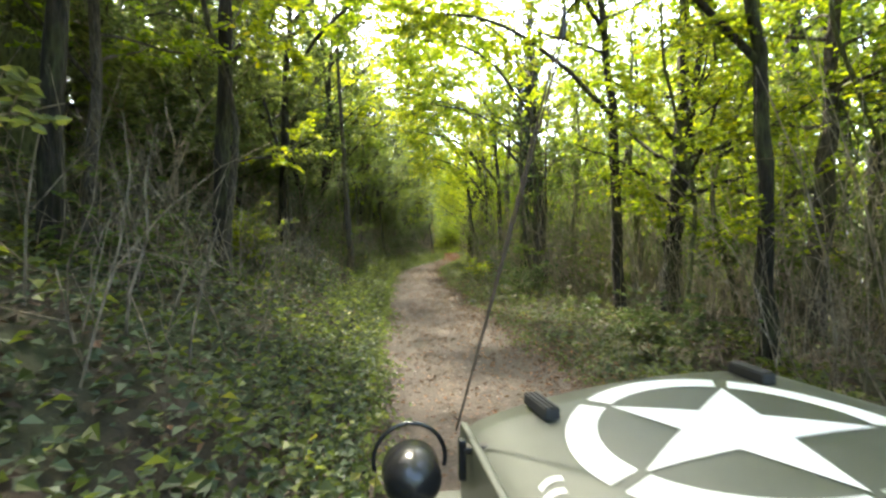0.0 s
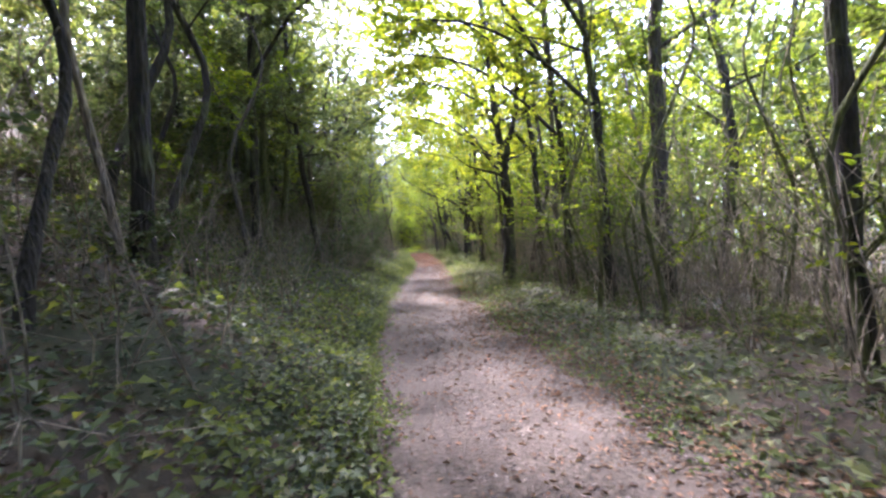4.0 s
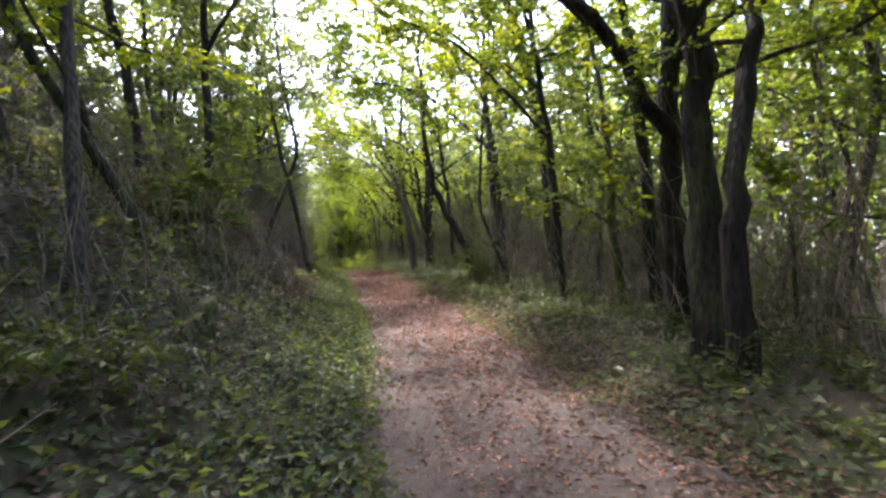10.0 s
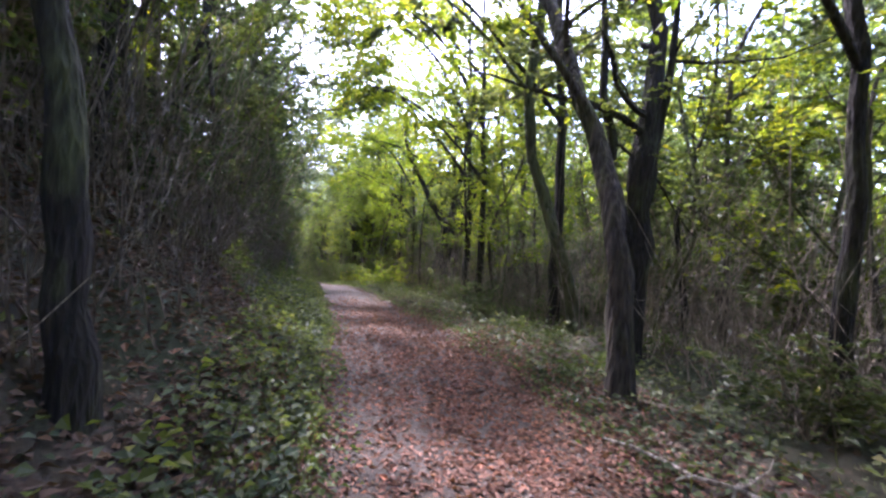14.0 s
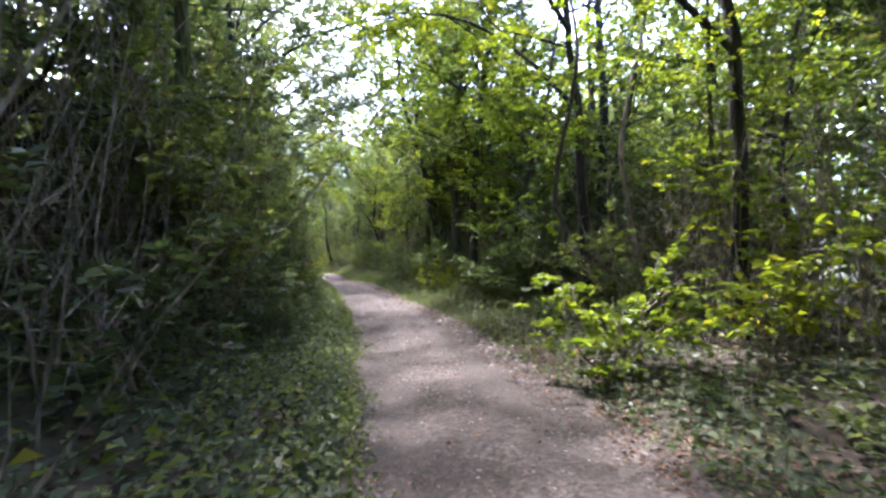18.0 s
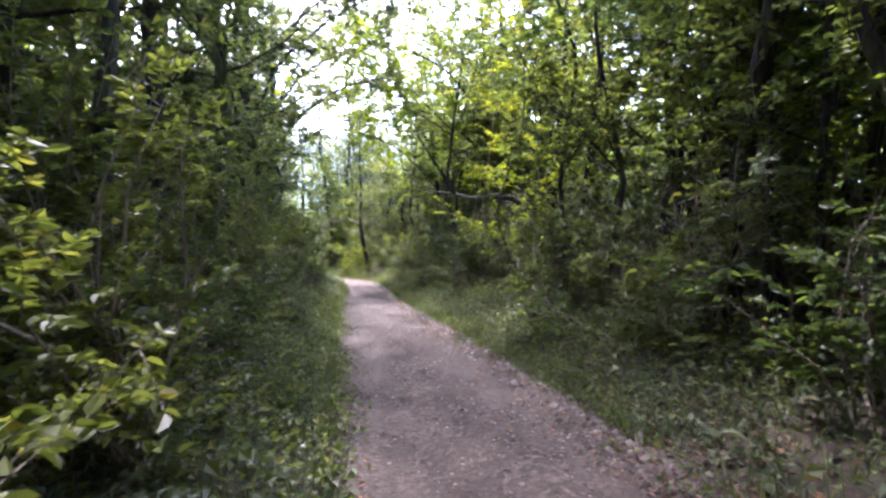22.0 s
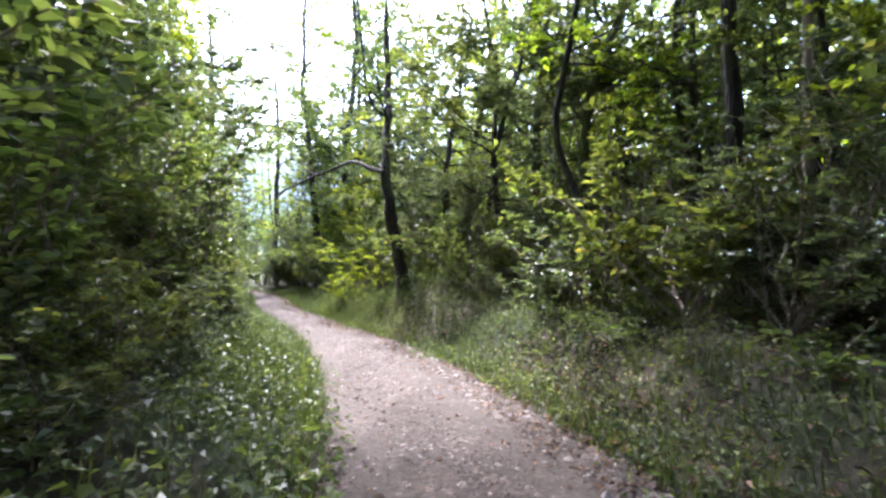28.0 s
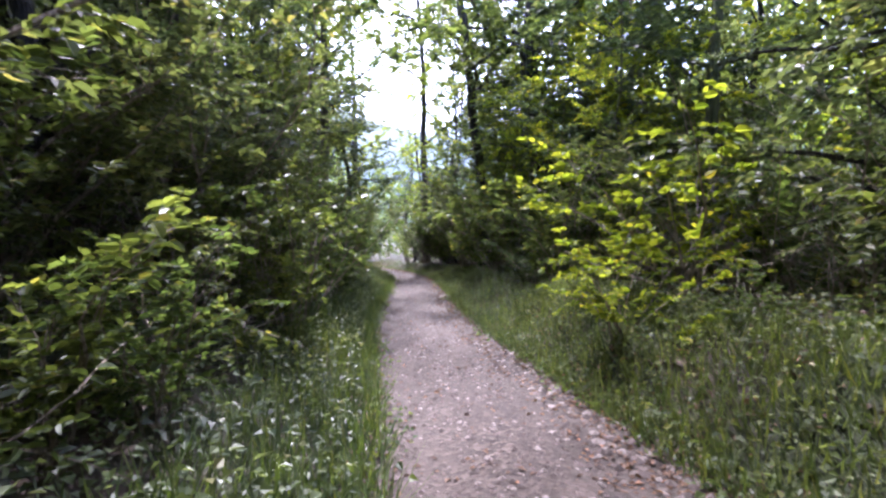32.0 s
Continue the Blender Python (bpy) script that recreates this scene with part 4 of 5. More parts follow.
scatter(rng, 28, 25, 112, 3.6, 7.5, 1.2, [STOCK[8], STOCK[3], STOCK[5]], [4, 1, 2], 1.0, 1.4)
scatter(rng, 18, 4, 112, -7, -3.6, 1.2, [STOCK[8], STOCK[5]], [3, 2], 1.0, 1.3)
scatter(rng, 22, 112, 140, 4.2, 10, 1.0, [STOCK[8], STOCK[5], STOCK[1]], [3, 3, 1], 0.9, 1.3)
# taller trees round the bend, that narrow the strip of sky
for y, u, k, sz in ((99, -6.5, 3, 1.15), (104, -5.5, 7, 1.0), (109, -6.5, 3, 1.2), (114.5, -6.5, 7, 1.05), (120, -6.8, 3, 1.2), (126, -6.5, 7, 1.0), (96, 6.5, 1, 1.3), (102, 6.0, 1, 1.35), (108.5, 6.8, 1, 1.3), (115, 7.2, 1, 1.35), (136, 5.0, 1, 1.7), (139, 3.1, 1, 1.7), (142, -6.0, 7, 1.2), (146, 3.2, 3, 1.5), (150, -3.8, 1, 1.7), (153, 4.5, 7, 1.4), (160, -3.5, 3, 1.3), (164, 3.0, 7, 1.2)):
    x = float(mid_x(y)) + u
    TAKEN.append((x, y))
    place(STOCK[k], pose(x, y, float(height(x, y)), 0, 0, rng.uniform(0, 360)), sz)

# ---- shrubs ----
BUSH = [
    shrub("dark_bush", 201, 1.5, 0.8, 9, M_LEAF_DARK, "dense dark green bush at the foot of the bank", 0.10, 10, 12),
    shrub("bush", 202, 2.6, 1.0, 11, M_LEAF, "tall leafy green bush", 0.11, 14, 12),
    shrub("young_bush", 203, 1.3, 0.7, 8, M_LEAF_BRIGHT, "bright yellow-green young bush", 0.10, 10, 12),
    shrub("bramble", 204, 0.9, 1.0, 10, M_LEAF, "low arching bramble with green leaves", 0.08, 9, 10, 0.5),
    shrub("hedge_bush", 205, 3.8, 1.3, 13, M_LEAF, "tall overhanging hedge bush", 0.10, 19, 15, 0.9),
    shrub("evergreen_bush", 206, 3.6, 1.2, 12, M_LEAF_DARK, "tall dark hedge bush", 0.095, 20, 14, 0.9),
    shrub("seedling", 207, 0.5, 0.4, 5, M_LEAF, "small leafy woodland seedling", 0.09, 6, 8),
    shrub("ash_sapling", 209, 2.5, 0.9, 9, M_LEAF_BRIGHT, "young ash with long bright leaves over the grass", 0.13, 9, 12, 0.9, twig_len=0.6),
    shrub("hazel_bush", 208, 2.4, 1.2, 8, M_LEAF, "hazel bush with broad green leaves", 0.105, 13, 11),
]
# bank foot and slope
scatter(rng, 100, -2, 86, -6, -1.9, 0.75, BUSH, [3, 0.8, 0, 5, 0.2, 0.5, 5, 0, 0.4], 0.7, 1.15, 1.2, 5, T2)
scatter(rng, 60, 14, 80, -9, -4, 1.2, BUSH, [3, 3, 0.5, 2, 1, 3, 1, 0, 0.2], 0.8, 1.2, 1.0, 5, T2)
scatter(rng, 70, -6, 90, -15, -6, 1.2, BUSH, [3, 3, 0, 1, 2, 4, 0, 0, 0], 0.9, 1.4, 1.0, 5, T2)
scatter(rng, 26, 62, 86, -5, -2.2, 0.8, BUSH, [2, 2, 0, 1, 2, 5, 1, 0, 0], 0.8, 1.2, 1.0, 5, T2)
# dark bushes added to stand for the deep shade inside the wood
scatter(rng, 55, 62, 112, 6, 17, 1.3, [BUSH[5], BUSH[4], BUSH[0]], [4, 1.5, 1], 1.1, 1.7, 1.0, 5, T2)
scatter(rng, 42, -2, 50, -9, -4.6, 0.9, [BUSH[5], BUSH[0]], [3, 1], 1.0, 1.4, 1.0, 5, T2)
scatter(rng, 34, 108, 132, 3.3, 9, 0.9, [BUSH[5], BUSH[0]], [3, 2], 0.75, 1.15, 1.0, 5, T2)
# the dense hedge on the downhill part
scatter(rng, 125, 82, 130, -3.8, -1.7, 0.55, BUSH, [2, 3, 0.3, 1.5, 3, 2, 0.5, 0, 1.2], 0.6, 1.05, 1.0, 4, T2)
scatter(rng, 60, 84, 134, -7, -3.4, 1.0, BUSH, [0, 2, 0, 0, 4, 2, 0, 0, 2], 0.9, 1.3, 1.0, 4, T2)
scatter(rng, 70, 84, 126, -2.7, -1.55, 0.45, [BUSH[1], BUSH[4], BUSH[5], BUSH[0]], [2, 2, 3, 2], 0.4, 0.75, 1.0, 4, T2, keep=1.4)
scatter(rng, 44, 133, 148, 2.2, 11, 0.8, [BUSH[1], BUSH[4], BUSH[5]], [1, 2, 2], 1.0, 1.5, 1.0, 4, T2)
# verge and thicket on the other side
scatter(rng, 95, 0, 84, 1.9, 4.4, 0.7, BUSH, [1.6, 0.2, 0.5, 3.5, 0, 0.1, 5, 0, 0.1], 0.5, 0.95, 1.0, 5, T2)
scatter(rng, 90, 0, 130, 4, 12, 1.3, BUSH, [2, 2, 1.5, 2, 0.6, 0.8, 1, 0, 1], 0.7, 1.2, 1.0, 5, T2)
scatter(rng, 100, 84, 134, 2.5, 6, 0.8, BUSH, [3, 1.8, 0.4, 3, 0.5, 1.2, 2, 0, 0.3], 0.6, 1.0, 1.0, 5, T2)
scatter(rng, 70, 128, 180, -9, 9, 1.0, [BUSH[1], BUSH[4], BUSH[5], BUSH[8]], [2, 2, 2, 1], 0.8, 1.2, 1.0, 5, T2, keep=2.2)
scatter(rng, 30, 110, 122, 2.2, 5.2, 0.55, [BUSH[0], BUSH[3], BUSH[6]], [2, 3, 2], 0.45, 0.85, 1.0, 5, T2)
# bright bushes that mark the bends
for x, y, k, s in ((1.35, 82, 2, 1.1), (3.1, 81.9, 7, 0.85), (0.3, 93.2, 2, 0.95), (0.8, 92.3, 2, 0.7), (-0.9, 99.6, 3, 1.2), (-8.7, 127.4, 7, 0.95), (-6.4, 127.2, 8, 1.0), (-9.5, 126.2, 7, 0.5), (2.2, 19.4, 2, 0.6), (-3.6, 8.2, 2, 0.9), (-7.2, 125.8, 8, 0.8)):
    place(BUSH[k], pose(x, y, float(height(x, y)), 0, 0, rng.uniform(0, 360)), s)


# ---- ground cover, of which nobody could count the pieces ----
def cover(name, mat, label, category, seed, count, y0, y1, u_fn, size, lift, tilt, shape=0.75, lay=1.0, soft=False):
    rng = np.random.RandomState(seed)
    y = rng.uniform(y0, y1, count)
    if soft:                                   # thins out towards both ends
        y = (y + rng.uniform(y0, y1, count)) / 2
    u = u_fn(rng, count, y)
    if category != "leaves":                   # the slope of bare litter stays open
        keep = ~((u < -2.0) & (y > 53) & (y < 66) & (rng.uniform(0, 1, count) < 0.85))
        y, u = y[keep], u[keep]
        count = len(y)
    x = mid_x(y) + u * narrow(y)
    L = size * rng.uniform(0.6, 1.4, count)
    z = height(x, y) + lift * rng.uniform(0.1, 1.0, count)
    a = rng.uniform(0, 2 * np.pi, count)
    b = Build()
    b.leaves(np.stack([x, y, z], 1), np.stack([np.cos(a), np.sin(a), rng.normal(0, 0.25, count)], 1),
             np.stack([rng.normal(0, tilt, count), rng.normal(0, tilt, count), lay + 0 * a], 1), L, L * shape)
    ob = new(name, b.mesh(name, mat))
    tagged(ob, label, category, kind="stuff")
    return ob


cover("ivy_cover", M_IVY, "carpet of dark ivy leaves on the bank", "ivy", 301, 120000, -3, 86, lambda r, n, y: -1.15 - 6.5 * r.uniform(0, 1, n) ** 1.5, 0.075, 0.16, 0.45)
cover("ivy_cover", M_IVY, "patches of low ivy on the verge", "ivy", 302, 40000, -3, 112, lambda r, n, y: 1.35 + 3.8 * r.uniform(0, 1, n) ** 1.3, 0.07, 0.12, 0.5)
cover("low_plants", M_LEAF, "low green plants at the edge of the track", "plants", 303, 26000, -3, 118, lambda r, n, y: -0.98 - 1.2 * r.uniform(0, 1, n) ** 1.3, 0.065, 0.24, 0.6)
cover("low_plants", M_LEAF_DARK, "low green plants under the trees", "plants", 309, 20000, -3, 112, lambda r, n, y: 1.4 + 4.0 * r.uniform(0, 1, n), 0.085, 0.3, 0.6)
cover("low_plants", M_LEAF, "broad-leaved low plants on the bank", "plants", 310, 30000, -3, 110, lambda r, n, y: -1.3 - 5.0 * r.uniform(0, 1, n), 0.09, 0.3, 0.6)
cover("dead_leaves", M_DEADLEAF, "fallen brown beech leaves on the track", "leaves", 304, 58000, -3, 52, lambda r, n, y: np.where(r.uniform(0, 1, n) < 0.6, 1.0 + r.normal(0, 0.4, n), r.uniform(-1.3, 1.2, n)), 0.05, 0.02, 0.3, 0.6)
cover("dead_leaves", M_REDLEAF, "thick fallen red-brown leaves over the track", "leaves", 305, 72000, 45, 75, lambda r, n, y: np.clip(r.normal(0.3, 0.9, n), -1.4, 2.4), 0.056, 0.02, 0.3, 0.6, soft=True)
cover("dead_leaves", M_DEADLEAF, "fallen leaves along the edge of the track", "leaves", 306, 54000, 60, 150, lambda r, n, y: np.where(r.uniform(0, 1, n) < 0.62, 1.02 + r.normal(0, 0.22, n), np.where(r.uniform(0, 1, n) < 0.6, -1.15 + r.normal(0, 0.14, n), r.uniform(-1.2, 1.2, n))), 0.045, 0.02, 0.3, 0.6)
cover("dead_leaves", M_LITTER, "brown leaf litter lying on the bank", "leaves", 307, 46000, -3, 84, lambda r, n, y: -1.2 - 6.5 * r.uniform(0, 1, n), 0.08, 0.05, 0.4, 0.6)
cover("dead_leaves", M_DEADLEAF, "brown leaf litter on the wood floor", "leaves", 308, 26000, -3, 150, lambda r, n, y: 1.3 + 6.5 * r.uniform(0, 1, n), 0.08, 0.05, 0.4, 0.6)


cover("dead_leaves", M_LITTER, "deep brown leaf litter on the open slope", "leaves", 314, 34000, 52, 67, lambda r, n, y: -1.3 - 5.0 * r.uniform(0, 1, n), 0.075, 0.05, 0.4, 0.6)
cover("dead_leaves", M_DEADLEAF, "drifts of pale leaves beside the track", "leaves", 315, 15000, -3, 150, lambda r, n, y: 1.25 + np.abs(r.normal(0, 0.45, n)), 0.06, 0.05, 0.45, 0.6)
cover("low_plants", M_LEAF, "ragged weeds growing over the edge of the track", "plants", 316, 34000, -3, 150, lambda r, n, y: np.where(r.uniform(0, 1, n) < 0.6, -1.08, 1.2) + r.normal(0, 0.13, n) + 0.15 * np.sin(y * 2.1) * np.sin(y * 0.7), 0.05, 0.10, 0.6)
cover("low_plants", M_LEAF, "thick low green plants on the raised verge", "plants", 311, 30000, 97, 140, lambda r, n, y: 1.15 + 3.2 * r.uniform(0, 1, n) ** 1.2, 0.042, 0.2, 0.55)
cover("ivy_cover", M_IVY, "ivy over the raised verge", "ivy", 312, 36000, 97, 140, lambda r, n, y: 1.2 + 3.5 * r.uniform(0, 1, n), 0.05, 0.15, 0.5)
cover("low_plants", M_LEAF_DARK, "low dark plants under the hedge", "plants", 313, 48000, 82, 140, lambda r, n, y: -1.2 - 2.4 * r.uniform(0, 1, n), 0.05, 0.3, 0.6)


def grass(name, label, seed, count, y0, y1, u_fn, size):
    rng = np.random.RandomState(seed)
    y = rng.uniform(y0, y1, count)
    x = mid_x(y) + u_fn(rng, count, y) * narrow(y)
    L = size * rng.uniform(0.5, 1.4, count)
    a = rng.uniform(0, 2 * np.pi, count)
    lean = rng.uniform(0.3, 1.6, count)
    along = np.stack([np.cos(a) * lean, np.sin(a) * lean, 1 + 0 * a], 1)
    b = Build()
    b.leaves(np.stack([x, y, height(x, y) - 0.02], 1), along, np.stack([np.cos(a), np.sin(a), 0.4 + 0 * a], 1), L, 0.010 + 0 * L, 0.1)
    tagged(new(name, b.mesh(name, M_GRASS)), label, "grass", kind="stuff")


grass("grass", "thick grass round the corner tree", 406, 9000, 121.5, 129, lambda r, n, y: 1.15 + 1.9 * r.uniform(0, 1, n), 0.24)
grass("grass", "grass on the raised verge at the bend", 405, 17000, 97, 140, lambda r, n, y: 1.1 + 1.5 * r.uniform(0, 1, n) ** 1.4, 0.2)
grass("grass", "thin green grass on the verge under the bank", 401, 15000, -3, 84, lambda r, n, y: -1.05 - 0.7 * r.uniform(0, 1, n) ** 1.5, 0.2)
grass("grass", "long pale green grass under the hedge", 407, 16000, 116, 140, lambda r, n, y: -1.0 - 1.3 * r.uniform(0, 1, n) ** 1.2, 0.3)
grass("grass", "green grass along the hedge", 402, 26000, 84, 152, lambda r, n, y: -1.05 - 1.1 * r.uniform(0, 1, n) ** 1.3, 0.26)
grass("grass", "tufts of green grass on the wood's verge", 403, 7000, -3, 84, lambda r, n, y: 1.2 + 1.6 * r.uniform(0, 1, n), 0.2)
grass("grass", "long green grass on the open verge", 404, 20000, 84, 152, lambda r, n, y: 1.15 + 1.5 * r.uniform(0, 1, n) ** 1.2, 0.28)


def brushwood(name, label, seed, count, y0, y1, u0, u1, h):
    """Bare dead stems and thin poles standing and leaning in the thicket."""
    rng = np.random.RandomState(seed)
    b = Build()
    for _ in range(count):
        y = rng.uniform(y0, y1)
        x = float(mid_x(y)) + rng.uniform(u0, u1)
        d = np.array([rng.normal(0, 0.22), rng.normal(0, 0.22), 1.0])
        p = bent(rng, (x, y, float(height(x, y)) - 0.05), d, h * rng.uniform(0.35, 1.3), 4, 0.3)
        r = rng.uniform(0.005, 0.016)
        b.tube(p, np.linspace(r, r * 0.35, len(p)), 3)
        for _ in range(2):
            i = rng.randint(1, 4)
            q = bent(rng, p[i], rng.normal(0, 1, 3) + [0, 0, 0.5], rng.uniform(0.3, 0.9), 2, 0.4)
            b.tube(q, np.linspace(r * 0.5, 0.002, len(q)), 3)
    tagged(new(name, b.mesh(name, M_TWIG)), label, "brushwood", kind="stuff")


brushwood("brushwood", "tangle of bare brown stems in the wood", 501, 6500, 2, 84, 3.0, 9.5, 3.0)
brushwood("brushwood", "bare brown stems behind the verge", 502, 2600, 84, 130, 3.2, 9.0, 2.4)
brushwood("brushwood", "tangle of tall bare twigs on the shaded bank", 504, 1500, 62, 84, -6.5, -2.6, 3.6)
brushwood("brushwood", "dry twigs hanging on the bank", 503, 3200, -2, 82, -8.0, -2.3, 1.5)


def woods(name, label, seed, count, spots, mat, size):
    """Distant foliage as one mass of leaf clumps."""
    rng = np.random.RandomState(seed)
    pos = spots(rng, count)
    b = Build()
    L = size * rng.uniform(0.5, 1.4, count)
    b.leaves(pos, rng.normal(0, 1, (count, 3)) - [0, 0, 0.3], rng.normal(0, 1, (count, 3)) + [0, 0, 0.5], L, L * 0.7)
    tagged(new(name, b.mesh(name, mat)), label, "woods", kind="stuff")


def side_woods(u0, u1, y0, y1, top):
    def spots(r, n):
        y = r.uniform(y0, y1, n)
        x = mid_x(np.clip(y, -60, 150)) + r.uniform(u0, u1, n)
        return np.stack([x, y, height(x, y) + top * r.uniform(0, 1, n) ** 0.8 * (0.75 + 0.25 * np.sin(x * 0.7) * np.sin(y * 0.6))], 1)
    return spots


woods("far_woods", "dim leafage deep in the wood", 605, 95000, side_woods(10.5, 18, -10, 150, 14), M_LEAF, 0.34)
woods("far_woods", "distant green wood beyond the trees", 601, 105000, side_woods(17, 40, -30, 190, 22), M_LEAF_BRIGHT, 0.46)
woods("far_woods", "distant wood up the bank", 602, 85000, side_woods(-34, -12, -30, 190, 15), M_LEAF_DARK, 0.44)
woods("far_woods", "wood at the far end of the valley", 603, 26000, side_woods(-45, 45, 185, 230, 17), M_LEAF, 0.55)
# added out of view, behind where the drive begins
woods("far_woods", "wood behind the start of the track", 604, 9000, side_woods(-26, 26, -50, -14, 15), M_LEAF, 0.55)


def pebbles(name, label, seed, count, y0, y1, size, mat, at=0.1, spread=0.8):
    """Loose stones pressed into the track."""
    rng = np.random.RandomState(seed)
    y = rng.uniform(y0, y1, count)
    u = np.clip(rng.normal(at, spread, count), -1.3, 1.4)
    x = mid_x(y) + u * narrow(y)
    r = size * rng.uniform(0.35, 1.0, count) ** 1.8
    oct_ = np.array([(1, 0, 0), (0.3, 0.9, 0), (-0.8, 0.5, 0.1), (-0.7, -0.6, 0), (0.4, -0.9, 0.1), (0.1, 0.0, 0.62)])
    fc = np.array([(0, 1, 5), (1, 2, 5), (2, 3, 5), (3, 4, 5), (4, 0, 5)])
    a = rng.uniform(0, 2 * np.pi, count)
    P = oct_[None] * (1 + rng.normal(0, 0.2, (count, 6, 3)))
    ca, sa = np.cos(a)[:, None], np.sin(a)[:, None]
    X = (P[..., 0] * ca - P[..., 1] * sa) * r[:, None] + x[:, None]
    Y = (P[..., 0] * sa + P[..., 1] * ca) * r[:, None] + y[:, None]
    Z = P[..., 2] * r[:, None] + (height(x, y) + 0.010)[:, None]
    F_ = (fc[None] + 6 * np.arange(count)[:, None, None]).reshape(-1, 3)
    tagged(new(name, mesh_from(name, np.stack([X, Y, Z], -1).reshape(-1, 3), F_, [mat])), label, "gravel", kind="stuff")


def gravel_material():
    m, nt, b = base("gravel", 0.9)
    geo = nt.nodes.new("ShaderNodeNewGeometry")
    nt.links.new(ramp(nt, geo.outputs["Random Per Island"], [(0.0, (0.055, 0.041, 0.034)), (0.6, (0.12, 0.092, 0.078)), (1.0, (0.25, 0.215, 0.19))]), b.inputs["Base Color"])
    return m


M_GRAVEL = gravel_material()
pebbles("gravel", "loose grey and pink stones on the track", 701, 16000, -3, 66, 0.022, M_GRAVEL)
pebbles("gravel", "loose stones on the worn track", 702, 18000, 66, 108, 0.024, M_GRAVEL)
pebbles("gravel", "coarse loose stones at the bend", 703, 24000, 106, 146, 0.027, M_GRAVEL)

pebbles("gravel", "line of pale rough stones along the edge of the track", 704, 2600, 82, 112, 0.055, M_GRAVEL, 0.98, 0.17)
pebbles("gravel", "rough stones along the edge of the bend", 705, 1500, 111, 128, 0.05, M_GRAVEL, 1.0, 0.15)
pebbles("gravel", "rough stones at the foot of the hedge", 706, 1600, 84, 128, 0.04, M_GRAVEL, -1.15, 0.12)
# thicket that closes the view where the track runs out of sight
T3 = []
scatter(rng, 60, 150.5, 176, -4, 4, 0.9, [BUSH[1], BUSH[4], BUSH[5]], [2, 3, 2], 0.8, 1.3, 1.0, 4, T3, keep=0.0)
scatter(rng, 26, 124, 152, -3.6, -1.6, 0.8, [BUSH[1], BUSH[4], BUSH[5], BUSH[0]], [2, 2, 3, 2], 0.6, 1.0, 1.0, 4, T3)

for y, u, k, s in ((125.8, -1.9, 1, 0.7), (127.2, -1.8, 4, 0.55), (129.0, -1.9, 1, 0.8), (131.0, -2.0, 4, 0.65), (133.5, -2.0, 5, 0.7)):
    x = float(mid_x(y)) + u
    place(BUSH[k], pose(x, y, float(height(x, y)), 0, 0, rng.uniform(0, 360)), s)

# ---- the open jeep at the start of the track, driver's side over the edge of it ----
M_OLIVE = plain("olive_drab", (0.046, 0.050, 0.038), 0.42, 0.10, 14, 0.0, 0.03)
M_WHITE = plain("white_paint", (0.62, 0.63, 0.62), 0.5, 0.05, 20, 0.0, 0.02)
M_BLACK = plain("black_paint", (0.012, 0.012, 0.013), 0.22, 0.2, 20, 0.0, 0.0)
M_RUBBER = plain("rubber", (0.02, 0.02, 0.02), 0.85, 0.3, 40)
M_STEEL = plain("dark_steel", (0.06, 0.055, 0.05), 0.45, 0.3, 40, 0.8)
M_ROPE = plain("cord", (0.07, 0.05, 0.035), 0.9, 0.4, 200)
M_GLASS = plain("lamp_glass", (0.25, 0.27, 0.28), 0.1, 0.05, 20)
JEEP = new("jeep", None)
JEEP.matrix_basis = pose(0, 0, 0, 0, 0, 9.3)
tagged(JEEP, "open olive drab army jeep with white star on bonnet", "jeep")
CX = 0.84                                        # the jeep's middle, to the right of the driver's eye


def bonnet_z(x, y):
    """Height of the bonnet: crowned across, falling a little to the front."""
    r = (x - CX) / 0.54
    return 1.118 - 0.055 * np.abs(r) ** 2.4 + 0.088 * (x - CX) - 0.02 * (y - 0.9)


def sheet(xs, ys, fn, thick):
    """A thin curved plate over a grid of x and y, with a rim of its own thickness."""
    X, Y = np.meshgrid(xs, ys)
    top = np.stack([X, Y, fn(X, Y)], -1).reshape(-1, 3)
    low = top - [0, 0, thick]
    n, m = len(xs), len(ys)
    i = (np.arange(m - 1)[:, None] * n + np.arange(n - 1)[None]).ravel()
    F = np.stack([i, i + 1, i + n + 1, i + n], -1)
    G = np.stack([i, i + n, i + n + 1, i + 1], -1) + n * m
    rim = list(range(n)) + [k * n + n - 1 for k in range(1, m)] + [m * n - 1 - k for k in range(1, n)] + [k * n for k in range(m - 2, 0, -1)]
    R = [(rim[k], rim[k - 1], rim[k - 1] + n * m, rim[k] + n * m) for k in range(len(rim))]
    return np.concatenate([top, low]), F.tolist() + G.tolist() + [list(r) for r in R]


def jeep_part(name, verts, faces, mat, label="", parent=None, smooth=False):
    return part(name, mesh_from(name, verts, faces, [mat], smooth=smooth), parent or JEEP, label)


def box(x0, x1, y0, y1, z0, z1, bevel=0.01, seg=2):
    bm = bmesh.new()
    bmesh.ops.create_cube(bm, size=1)
    bmesh.ops.scale(bm, vec=(x1 - x0, y1 - y0, z1 - z0), verts=bm.verts)
    bmesh.ops.translate(bm, vec=((x0 + x1) / 2, (y0 + y1) / 2, (z0 + z1) / 2), verts=bm.verts)
    if bevel:
        bmesh.ops.bevel(bm, geom=bm.edges[:], offset=bevel, segments=seg, affect='EDGES', profile=0.5)
    return bm


